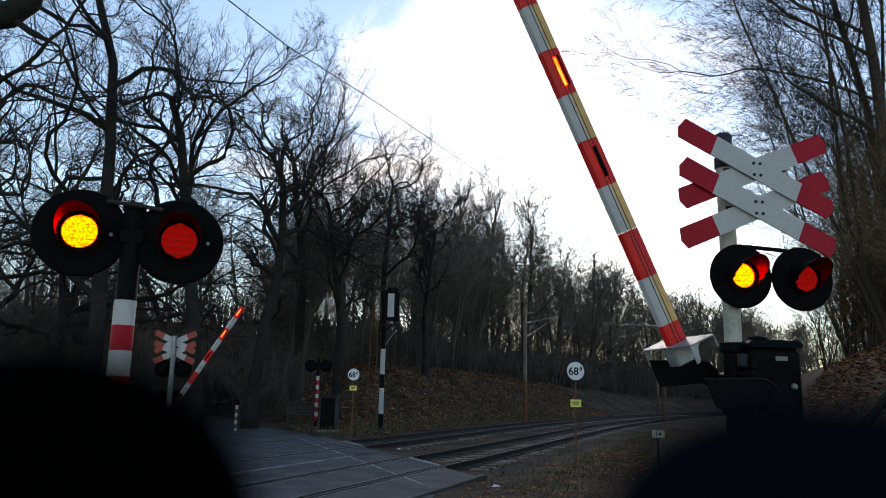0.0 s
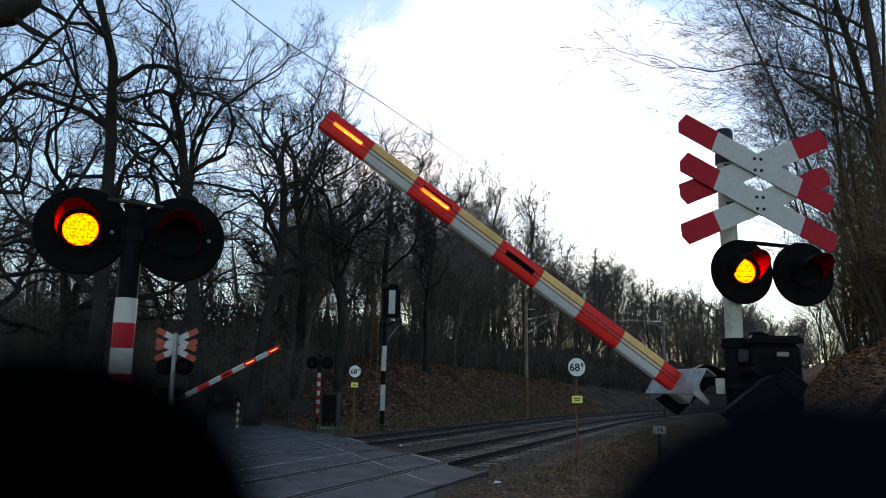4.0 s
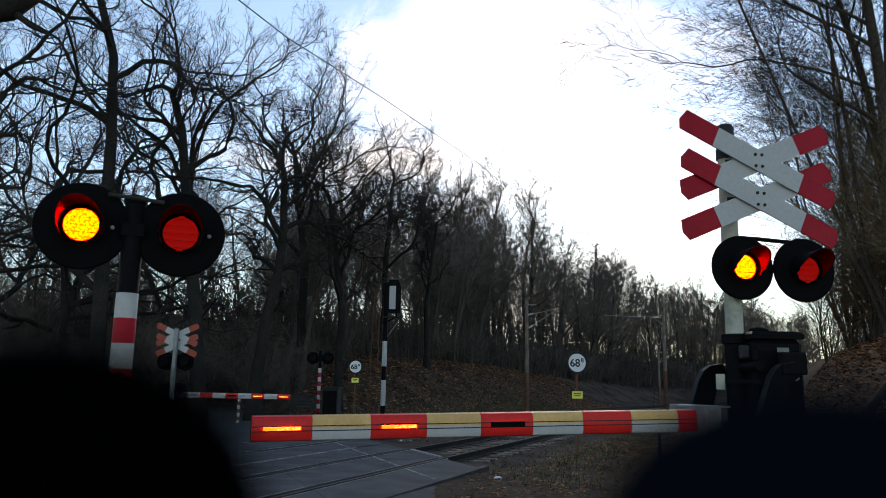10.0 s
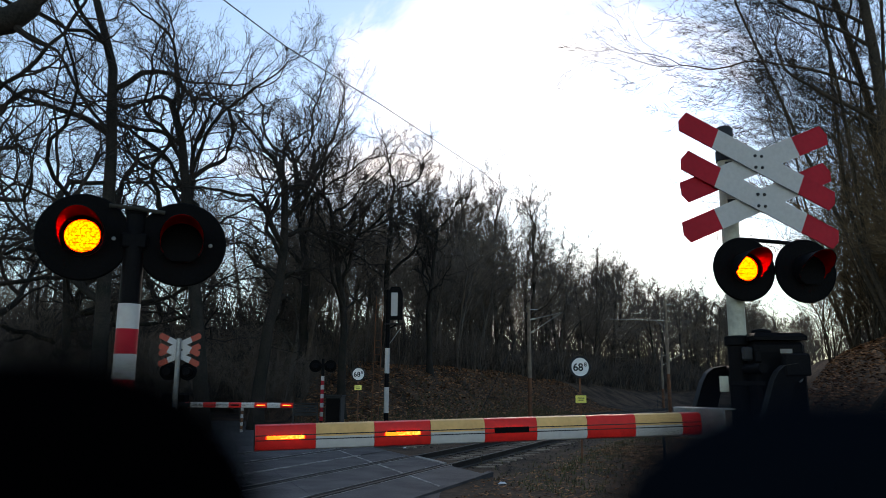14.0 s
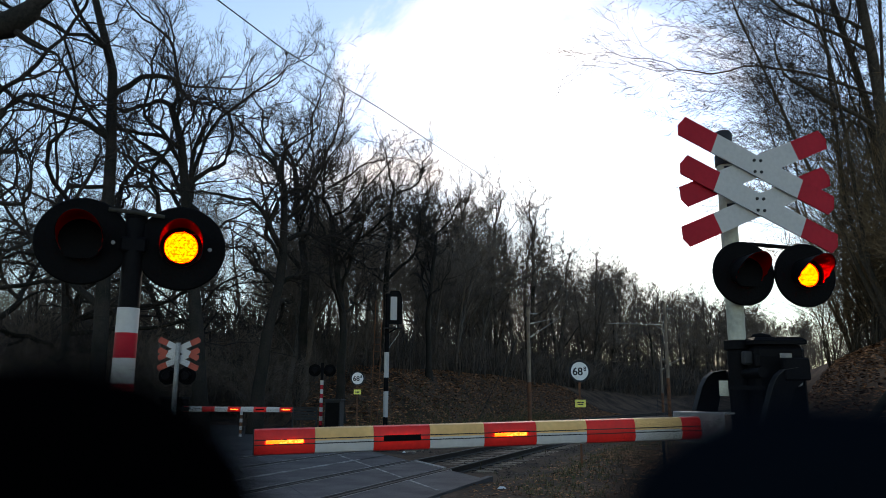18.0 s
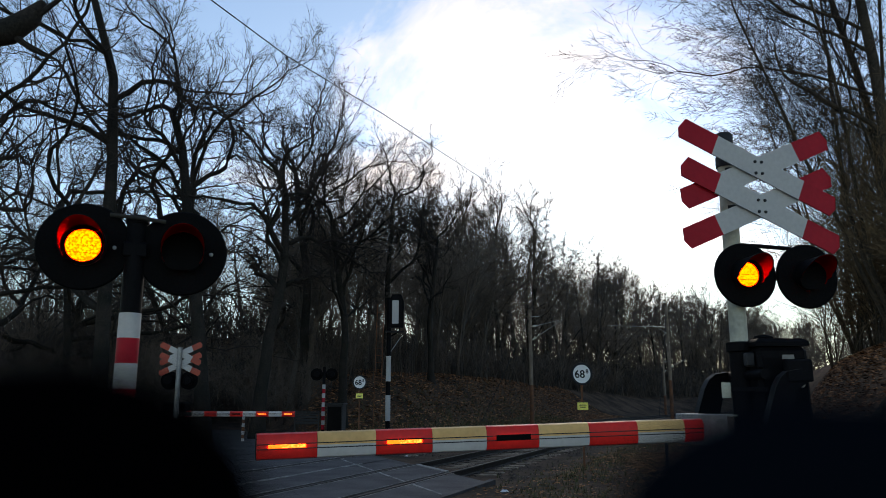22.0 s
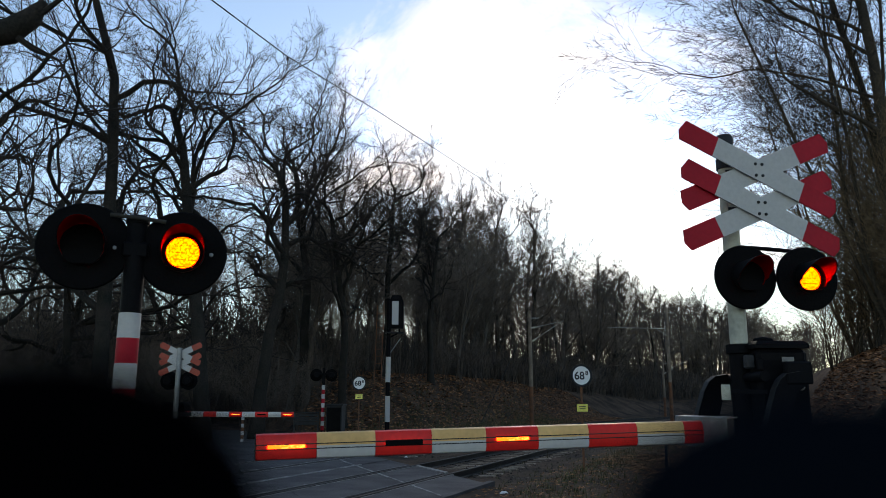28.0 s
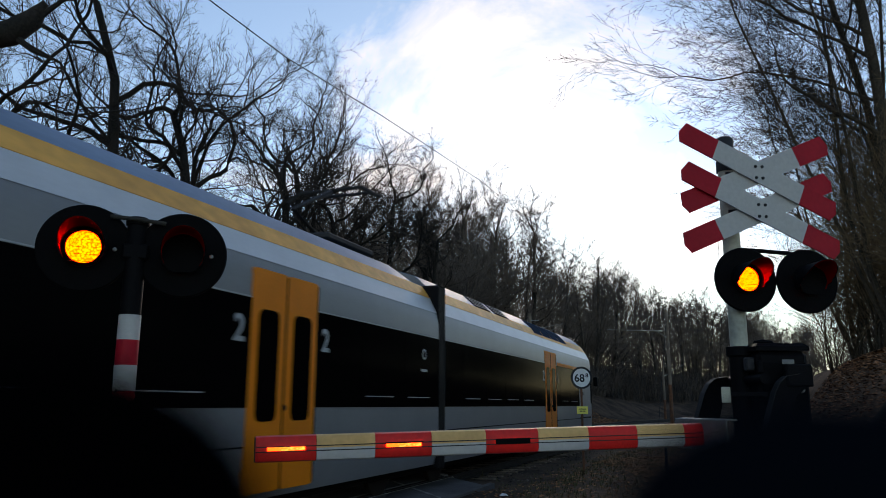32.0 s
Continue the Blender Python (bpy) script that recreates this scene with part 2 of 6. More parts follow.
M = dict(
    soil=material("leafy_soil", (0.115, 0.072, 0.048), 0.97, vary=0.55, scale=0.6, fine=10, bump=1.0, second=(0.036, 0.026, 0.019), spec=0.08),
    leaf=material("dead_leaf", (0.34, 0.155, 0.070), 0.9, vary=0.3, scale=3, fine=40, bump=0.1, per_island=0.9, second=(0.06, 0.030, 0.015), spec=0.15),
    grass=material("dry_grass", (0.13, 0.10, 0.045), 0.9, vary=0.3, scale=2, fine=40, bump=0, per_island=0.45, second=(0.06, 0.07, 0.025)),
    asphalt=material("asphalt", (0.095, 0.091, 0.088), 0.9, vary=0.3, scale=0.7, fine=120, bump=0.35, second=(0.055, 0.053, 0.053), spec=0.2),
    panel=material("deck_panel", (0.105, 0.102, 0.102), 0.85, vary=0.3, scale=1.3, fine=90, bump=0.3, per_piece=0.05, second=(0.062, 0.061, 0.063), spec=0.15),
    rubber=material("black_rubber", (0.008, 0.008, 0.009), 0.85, vary=0.3, scale=3, fine=40, bump=0.15, spec=0.1),
    concrete=material("concrete", (0.27, 0.26, 0.24), 0.9, vary=0.3, scale=3, fine=50, bump=0.3),
    ballast=material("ballast", (0.13, 0.105, 0.085), 0.95, vary=0.4, scale=1.5, fine=30, bump=0.8, per_island=0.5, second=(0.034, 0.028, 0.024), spec=0.1),
    sleeper=material("sleeper_wood", (0.27, 0.205, 0.15), 0.92, vary=0.4, scale=5, fine=50, bump=0.5, per_piece=0.35, second=(0.04, 0.03, 0.024), spec=0.15),
    rail=material("rail_steel", (0.018, 0.012, 0.009), 0.85, 0.1, vary=0.3, scale=4, fine=60, bump=0.2),
    railtop=material("rail_head", (0.022, 0.020, 0.019), 0.7, 0.0, vary=0.15, scale=5, fine=40, bump=0.05),
    bark=material("bark", (0.036, 0.030, 0.026), 0.97, vary=0.4, scale=1.2, fine=22, bump=0.8, second=(0.020, 0.020, 0.017), spec=0.1),
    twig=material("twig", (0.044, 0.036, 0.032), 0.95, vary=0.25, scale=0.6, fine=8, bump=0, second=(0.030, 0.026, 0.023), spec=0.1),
    # far wood: paler than near bark and twigs, distance haze put into the colour
    fartwig=material("hazed_twig", (0.18, 0.142, 0.115), 0.95, vary=0.3, scale=0.15, fine=4, bump=0, second=(0.075, 0.066, 0.06), spec=0.1),
    farbark=material("hazed_bark", (0.105, 0.080, 0.062), 0.95, vary=0.3, scale=0.6, fine=8, bump=0, second=(0.04, 0.036, 0.032), spec=0.1),
    rtwig=material("brown_twig", (0.17, 0.115, 0.065), 0.95, vary=0.3, scale=0.5, fine=6, bump=0, second=(0.09, 0.065, 0.04), spec=0.1),
    line=material("worn_line", (0.36, 0.35, 0.33), 0.9, vary=0.45, scale=2.5, fine=25, bump=0.1, second=(0.13, 0.128, 0.12)),
    # no specular: the blue sky's reflection is put into the pane colour
    roofglass=material("sky_tinted_glass", (0.045, 0.066, 0.10), 0.3, vary=0.25, scale=0.6, fine=3, bump=0, spec=0.0),
    birch=material("pale_bark", (0.11, 0.10, 0.085), 0.9, vary=0.4, scale=2, fine=14, bump=0.4, second=(0.07, 0.06, 0.05)),
    rbark=material("smooth_bark", (0.070, 0.052, 0.036), 0.92, vary=0.4, scale=1.2, fine=18, bump=0.5, second=(0.04, 0.034, 0.026), spec=0.15),
    black=material("black_paint", (0.0055, 0.0055, 0.0065), 0.55, vary=0.3, scale=5, fine=60, bump=0.08, spec=0.05),
    blackm=material("matt_black", (0.0035, 0.0035, 0.004), 0.8, vary=0.3, scale=5, fine=60, bump=0.1, spec=0.08),
    red=material("red_film", (0.40, 0.010, 0.022), 0.5, vary=0.14, scale=4, fine=30, bump=0.02, spec=0.15),
    redboom=material("boom_red", (0.70, 0.020, 0.016), 0.42, vary=0.16, scale=4, fine=30, bump=0.02, spec=0.25),
    white=material("white_film", (0.46, 0.45, 0.432), 0.5, vary=0.12, scale=4, fine=30, bump=0.02, spec=0.12, second=(0.43, 0.42, 0.41)),
    signwhite=material("sign_white", (0.80, 0.80, 0.78), 0.45, vary=0.06, scale=6, fine=30, bump=0.01, spec=0.2),
    cream=material("yellowed_white", (0.72, 0.43, 0.17), 0.5, vary=0.15, scale=4, fine=30, bump=0.02, spec=0.15, second=(0.60, 0.35, 0.14)),
    post=material("cream_post", (0.50, 0.485, 0.39), 0.5, vary=0.2, scale=4, fine=40, bump=0.04, spec=0.15, second=(0.27, 0.275, 0.23)),
    orange=material("far_red_film", (0.36, 0.040, 0.016), 0.5, vary=0.15, scale=4, fine=30, bump=0.02),
    galv=material("galvanised_steel", (0.30, 0.31, 0.31), 0.5, 0.4, vary=0.3, scale=7, fine=50, bump=0.06),
    dark=material("dark_metal", (0.014, 0.0145, 0.016), 0.7, 0.1, vary=0.3, scale=6, fine=50, bump=0.1),
    yellow=material("yellow_plate", (0.90, 0.80, 0.16), 0.5, vary=0.1, scale=8, fine=40, bump=0.02),
    timber=material("pole_timber", (0.22, 0.17, 0.125), 0.9, vary=0.35, scale=2, fine=30, bump=0.4, second=(0.13, 0.10, 0.075)),
    rust=material("rusty_steel", (0.20, 0.075, 0.03), 0.85, vary=0.35, scale=3, fine=30, bump=0.2, second=(0.10, 0.045, 0.025)),
    dull=material("dull_steel", (0.045, 0.042, 0.036), 0.75, 0.0, vary=0.3, scale=6, fine=50, bump=0.05, spec=0.1),
    wire=material("wire", (0.03, 0.03, 0.032), 0.6, 0.5, vary=0.1, bump=0),
    cloth=material("black_padding", (0.0008, 0.0008, 0.001), 1.0, vary=0.2, scale=40, fine=300, bump=0, spec=0.0),
    navy=material("navy_padding", (0.0026, 0.0042, 0.0064), 1.0, vary=0.2, scale=40, fine=300, bump=0, spec=0.0),
    shutter=material("dark_red_slat", (0.006, 0.0008, 0.0008), 0.5, vary=0.1, bump=0, spec=0.05),
    # red of the lamp's glow put into the colour of a black lining
    visor=material("glow_red_lining", (0.24, 0.0010, 0.0008), 0.8, spec=0.0, vary=0.2, bump=0.05),
    led=led_material("led_cluster", (1.0, 0.026, 0.0016), (1.0, 0.0095, 0.0001), 70.0, 80),
    # emission on the added slats imitates the lamp's fading light
    afterglow=material("afterglow", (0.10, 0.002, 0.002), 0.5, vary=0.1, bump=0, spec=0.05, emit=(1.0, 0.016, 0.012), power=0.2),
    ledring=material("lens_rim", (0.02, 0.001, 0.001), 0.5, vary=0.1, bump=0),
    strip=led_material("led_strip", (1.0, 0.13, 0.02), (1.0, 0.06, 0.005), 8.0, 60),
    tgrey=material("train_grey", (0.19, 0.195, 0.205), 0.45, 0.0, vary=0.1, scale=1.5, fine=25, bump=0.01, coat=0.05),
    tlight=material("train_silver", (0.50, 0.52, 0.55), 0.4, 0.0, vary=0.1, scale=1.5, fine=25, bump=0.01, coat=0.1),
    # roof colour carries the blue that the sky would reflect on it
    troof=material("sky_tinted_roof", (0.12, 0.19, 0.29), 0.45, 0.0, vary=0.2, scale=0.7, fine=12, bump=0.02, spec=0.15),
    tyellow=material("train_yellow_band", (0.82, 0.40, 0.085), 0.5, vary=0.25, scale=1.2, fine=6, bump=0.02, spec=0.12, second=(0.66, 0.31, 0.07)),
    torange=material("train_orange_door", (0.80, 0.215, 0.003), 0.55, vary=0.1, scale=2, fine=30, bump=0.01, spec=0.2),
    tglass=material("tinted_window", (0.0026, 0.0024, 0.0026), 0.12, vary=0.1, scale=1, fine=5, bump=0, spec=0.002),
    tblack=material("train_black", (0.006, 0.006, 0.007), 0.6, vary=0.2, bump=0.03, spec=0.1),
    tmark=material("train_marking", (0.36, 0.37, 0.38), 0.5, vary=0.05, bump=0),
    teal=material("teal_marking", (0.01, 0.30, 0.24), 0.5, vary=0.05, bump=0),
    under=material("underframe", (0.007, 0.0065, 0.006), 0.9, vary=0.4, bump=0.2, spec=0.1),
    ink=material("ink", (0.015, 0.015, 0.017), 0.7, vary=0.1, bump=0),
    litter=material("paper_litter", (0.75, 0.75, 0.73), 0.8, vary=0.1, bump=0.05),
)


# ---------------------------------------------------------------- mesh building
class G:
    """Collects verts and faces of one part."""

    def __init__(self):
        self.v, self.f = [], []

    def add(self, verts, faces):
        o = len(self.v)
        self.v += [tuple(p) for p in verts]
        self.f += [tuple(i + o for i in q) for q in faces]
        return self

    def box(self, c, s, bevel=0.006, m=None):
        hx, hy, hz = (0.5 * a for a in s)
        b = min(bevel, hx * 0.45, hy * 0.45, hz * 0.45)
        bm = bmesh.new()
        for sx in (-1, 1):
            for sy in (-1, 1):
                for sz in (-1, 1):
                    for p in ((hx - b, hy - b, hz), (hx - b, hy, hz - b), (hx, hy - b, hz - b)):
                        bm.verts.new((c[0] + sx * p[0], c[1] + sy * p[1], c[2] + sz * p[2]))
        bmesh.ops.convex_hull(bm, input=bm.verts[:])
        return self.take(bm, m)

    def hull(self, pts, m=None):
        bm = bmesh.new()
        for p in pts:
            bm.verts.new(p)
        bmesh.ops.convex_hull(bm, input=bm.verts[:])
        return self.take(bm, m)

    def take(self, bm, m=None):
        bm.verts.index_update()
        vs = [(m @ v.co if m else v.co) for v in bm.verts]
        self.add(vs, [[v.index for v in f.verts] for f in bm.faces])
        bm.free()
        return self

    def tube(self, pts, radii, n=8, caps=True):
        pts = [Vector(p) for p in pts]
        if not isinstance(radii, (list, tuple)):
            radii = [radii] * len(pts)
        vs, fs = [], []
        ref = None
        for i, p in enumerate(pts):
            d = (pts[min(i + 1, len(pts) - 1)] - pts[max(i - 1, 0)]).normalized()
            if ref is None:
                ref = d.orthogonal().normalized()
            ref = (ref - d * ref.dot(d)).normalized()
            w = d.cross(ref)
            for k in range(n):
                a = 2 * math.pi * k / n
                vs.append(p + (ref * math.cos(a) + w * math.sin(a)) * radii[i])
        for i in range(len(pts) - 1):
            for k in range(n):
                a, b = i * n + k, i * n + (k + 1) % n
                fs.append((a, b, b + n, a + n))
        if caps:
            fs.append(tuple(range(n - 1, -1, -1)))
            fs.append(tuple(range((len(pts) - 1) * n, len(pts) * n)))
        return self.add(vs, fs)

    def lathe(self, prof, n=24, m=None, a0=0.0, a1=360.0, closed=False):
        """Profile of (radius, height) turned about z; m places it."""
        full = abs(a1 - a0) > 359.9
        cols = n if full else n + 1
        vs, fs = [], []
        for k in range(cols):
            a = radians(a0 + (a1 - a0) * k / n)
            for r, z in prof:
                v = Vector((r * math.cos(a), r * math.sin(a), z))
                vs.append(m @ v if m else v)
        q = len(prof)
        for k in range(n):
            k2 = (k + 1) % cols
            for i in range(q if closed else q - 1):
                j = (i + 1) % q
                fs.append((k * q + i, k2 * q + i, k2 * q + j, k * q + j))
        return self.add(vs, fs)

    def prism(self, poly, depth, m=None):
        """A polygon in x, z extruded from y=0 to y=depth."""
        n = len(poly)
        vs = [Vector((x, 0, z)) for x, z in poly] + [Vector((x, depth, z)) for x, z in poly]
        fs = [tuple(range(n)), tuple(range(2 * n - 1, n - 1, -1))] + [(i, i + n, (i + 1) % n + n, (i + 1) % n) for i in range(n)]
        return self.add([m @ v if m else v for v in vs], fs)

    def mesh(self, name, mat, smooth=35):
        me = bpy.data.meshes.new(name)
        me.from_pydata(self.v, [], self.f)
        if len(self.f) < 3000:
            bm = bmesh.new()
            bm.from_mesh(me)
            bmesh.ops.recalc_face_normals(bm, faces=bm.faces)
            bm.to_mesh(me)
            bm.free()
        me.polygons.foreach_set("use_smooth", [True] * len(me.polygons))
        if smooth < 170:
            me.set_sharp_from_angle(angle=radians(smooth))
        me.materials.append(mat)
        return me


def part(name, g, mat, parent=None, label="", m=None, smooth=35):
    me = g if isinstance(g, bpy.types.Mesh) else g.mesh(name, mat, smooth)
    ob = new(name, me)
    ob.parent = parent
    if m is not None:
        ob.matrix_basis = m
    return tagged(ob, label) if label else ob


def thing(name, m, label, category, group="", kind=""):
    ob = new(name)
    ob.empty_display_size = 0.2
    ob.matrix_basis = m
    return tagged(ob, label, category, group, kind)


def words(text, size, mat, parent, m, name="lettering"):
    cu = bpy.data.curves.new(name, "FONT")
    cu.body, cu.size, cu.align_x, cu.align_y, cu.extrude, cu.offset = text, size, "CENTER", "CENTER", 0.001, size * 0.02
    tmp = bpy.data.objects.new(name, cu)
    scene.collection.objects.link(tmp)
    bpy.context.view_layer.update()
    me = bpy.data.meshes.new_from_object(tmp.evaluated_get(bpy.context.evaluated_depsgraph_get()))
    bpy.data.objects.remove(tmp)
    me.materials.clear()
    me.materials.append(mat)
    return part(name, me, mat, parent, m=m)


FRONT = pose(0, 0, 0, 90)  # text and lathes laid upright, facing -y

# ---------------------------------------------------------------- plan
# d: metres from the eye square to the tracks, s: metres along them
THETA = radians(20.5)
TS, TC = math.sin(THETA), math.cos(THETA)


def tp(d, s, z=0.0):
    """A place by its distance d and its way s along the tracks, which bend to the right far off."""
    bend = max(0.0, s - 34) ** 2 / 520
    d = d - bend
    return Vector((s * TS - d * TC, s * TC + d * TS, z))


def td(x, y):
    """The reverse of tp, the bend included."""
    s = x * TS + y * TC
    return y * TS - x * TC + max(0.0, s - 34) ** 2 / 520, s


NEAR, FAR = 6.28, 10.25  # middles of the tracks
GAUGE = 1.47
ROADW = radians(19.0)  # the road leans this far to the left


def road_mid(y):
    return 0.1 - math.tan(ROADW) * (y - 5.0)


def smooth(a, b, x):
    t = min(1.0, max(0.0, (x - a) / (b - a)))
    return t * t * (3 - 2 * t)


def height(x, y):
    d, s = td(x, y)
    z = 0.0
    # bank behind the far track
    top = 3.3 - 1.2 * smooth(45, 110, s)
    z += top * smooth(13.6, 20.0, d) * smooth(27, 41, s)
    z += 1.2 * smooth(22, 60, d) + 3.0 * smooth(25, 44, d) * smooth(36, 52, s)
    # bank on the near side
    z += 2.7 * smooth(-0.5, -3.4, d) * smooth(4.5, 10.0, s) + 1.2 * smooth(-3.0, -12.0, d) * smooth(4.5, 16.0, s)
    # track bed a little lower beside the rails
    if 3.9 < d < 12.6:
        z -= 0.17
    elif d <= 3.9:
        z -= 0.17 * smooth(3.0, 3.9, d)
    elif d < 14:
        z -= 0.17 * smooth(13.6, 12.6, d)
    on_road = smooth(5.0, 3.2, abs(x - road_mid(y))) if -60 < y < 60 else 0.0
    z = z * (1 - on_road) - 0.03 * on_road
    z += 0.05 * noise.noise(Vector((x * 0.5, y * 0.5, 0))) * (1 - on_road) + 0.25 * noise.noise(Vector((x * 0.12, y * 0.12, 3))) * smooth(13, 18, d)
    return z


# ---------------------------------------------------------------- ground, road, crossing deck, tracks
def axis_steps(lo, hi, fine_lo, fine_hi, step, grow=1.25):
    out = list(np.arange(fine_lo, fine_hi + 1e-6, step))
    a, w = fine_hi, step
    while a < hi:
        w *= grow
        a += w
        out.append(min(a, hi))
    a, w = fine_lo, step
    while a > lo:
        w *= grow
        a -= w
        out.insert(0, max(a, lo))
    return out


def build_ground():
    xs, ys = axis_steps(-1500, 1500, -22, 26, 0.75), axis_steps(-1500, 1800, -6, 70, 0.8)
    vs = [(x, y, height(x, y)) for y in ys for x in xs]
    n = len(xs)
    fs = [(j * n + i, j * n + i + 1, (j + 1) * n + i + 1, (j + 1) * n + i) for j in range(len(ys) - 1) for i in range(n - 1)]
    g = G().add(vs, fs)
    ob = part("ground", g, M["soil"], smooth=60)
    tagged(ob, "brown leaf-covered woodland soil with low banks", "ground", kind="structure")


def road_end(q, d_end, widen):
    lo, hi = 0.0, 60.0
    for _ in range(40):
        y = 0.5 * (lo + hi)
        x = road_mid(y) + q * widen(y)
        if y * TS - x * TC < d_end:
            lo = y
        else:
            hi = y
    return lo


def near_width(y):
    return 1.75 + 1.75 * smooth(9.5, 15.0, y)


def far_width(y):
    return 3.3 - 1.3 * smooth(26, 34, y)


def build_road(name, d_end, widen, y_far, label):
    cols, rows = 13, 46
    vs, fs = [], []
    for i in range(cols):
        q = -1 + 2 * i / (cols - 1)
        y_cut = road_end(q, d_end, widen)
        for j in range(rows):
            y = y_cut + (y_far - y_cut) * (j / (rows - 1)) ** 1.6
            x = road_mid(y) + q * widen(y) + (0.07 * noise.noise(Vector((y * 1.3, q * 9, 1))) if abs(q) == 1 else 0)
            vs.append((x, y, 0.004 - 0.05 * q ** 4 * (abs(y) < 200)))
    for i in range(cols - 1):
        for j in range(rows - 1):
            a = i * rows + j
            fs.append((a, a + 1, a + rows + 1, a + rows))
    ob = part(name, G().add(vs, fs), M["asphalt"], smooth=60)
    tagged(ob, label, "road", kind="structure")


DECK_A, DECK_W = 13.94, 10.6


def deck_edge(d):
    return DECK_A + (d - 4.6) * 1.11


def build_deck():
    deck = thing("crossing_deck", Matrix(), "grey weathered rubber and concrete panels between the rails of the crossing", "deck", kind="structure")
    h = GAUGE / 2
    strips = [(4.35, NEAR - h - 0.125, 2), (NEAR - h + 0.125, NEAR + h - 0.125, 2), (NEAR + h + 0.125, 8.16, 2), (8.27, FAR - h - 0.125, 2),
              (FAR - h + 0.125, FAR + h - 0.125, 2), (FAR + h + 0.125, 12.45, 2)]
    for d0, d1, count in strips:
        for k in range(count):
            f0, f1 = k / count, (k + 1) / count
            gap = 0.002
            corners = []
            for d, f in ((d0, f0), (d1, f0), (d1, f1), (d0, f1)):
                s = deck_edge(d) - DECK_W + DECK_W * f + (gap if f == f0 else -gap)
                corners.append((d, s))
            lift = 0.003 * random.random()
            top = [tp(d, s, 0.0 + lift) for d, s in corners]
            mid = sum(top, Vector()) / 4
            pts = [p + (mid - p).normalized() * 0.008 for p in top] + [p - Vector((0, 0, 0.008)) for p in top] + [p - Vector((0, 0, 0.16)) for p in top]
            part("panel", G().hull(pts), M["panel"], deck)
    # concrete edge beams along the outer side of the deck
    for d in (4.28, 12.52):
        s1 = deck_edge(d)
        g = G().hull([tp(d + a, s, z) for a in (-0.06, 0.06) for s in (s1 - DECK_W, s1 + 0.35) for z in (-0.15, 0.012)])
        part("edge_beam", g, M["panel"], deck, "concrete edge beam")
    for off in (-0.028, 0.028):
        g = G().hull([tp(8.215 + off + a, s, z) for a in (-0.016, 0.016) for s in (deck_edge(8.2) - DECK_W, deck_edge(8.2) - 1.6) for z in (-0.1, 0.012)])
        part("joint_strip", g, M["line"], deck, "pale worn joint strip")
    # black rubber filling on both sides of each rail
    for d in (NEAR - h, NEAR + h, FAR - h, FAR + h):
        s1 = deck_edge(d) - 0.02
        for a0, a1 in ((-0.122, -0.038), (0.038, 0.122)):
            g = G().hull([tp(d + a, s, z) for a in (a0, a1) for s in (s1 - DECK_W, s1) for z in (-0.10, -0.008)])
            part("rubber_strip", g, M["rubber"], deck, "black rubber strip beside the rail")
    # worn steel edges of the panels beside the rails
    for d in (NEAR - h, NEAR + h, FAR - h, FAR + h):
        for off in (-0.105, 0.105):
            s1 = deck_edge(d) - 0.05
            g = G().hull([tp(d + off * 1.32 + a, s, z) for a in (-0.009, 0.009) for s in (s1 - DECK_W, s1) for z in (-0.05, 0.009)])
            part("panel_edge", g, M["line"], deck, "worn pale panel edge")
    # worn pale edge line of the carriageway across the deck
    for d0, d1, _ in strips:
        g = G().hull([tp(d, 11.75 + (d - 4.6) * 1.19 + a, z) for d in (d0 + 0.03, d1 - 0.03) for a in (0.0, 0.075) for z in (0.0, 0.0105)])
        part("edge_line", g, M["line"], deck, "worn pale edge line")
    for d in (NEAR, FAR):
        s1 = deck_edge(d)
        g = G().hull([tp(d + b, s1 + a + b * 1.11, z) for a in (0.02, 0.22) for b in (-0.62, 0.62) for z in (-0.12, 0.01)])
        part("end_ramp", g, M["concrete"], deck, "worn concrete ramp at the end of the deck")


def sweep(profile, d_mid, s_list, z0):
    vs, fs, n = [], [], len(profile)
    for s in s_list:
        for a, z in profile:
            vs.append(tp(d_mid + a, s, z0 + z))
    for i in range(len(s_list) - 1):
        for k in range(n):
            b = (k + 1) % n
            fs.append((i * n + k, i * n + b, (i + 1) * n + b, (i + 1) * n + k))
    fs += [tuple(range(n)), tuple(range((len(s_list) - 1) * n, len(s_list) * n))]
    return G().add(vs, fs)


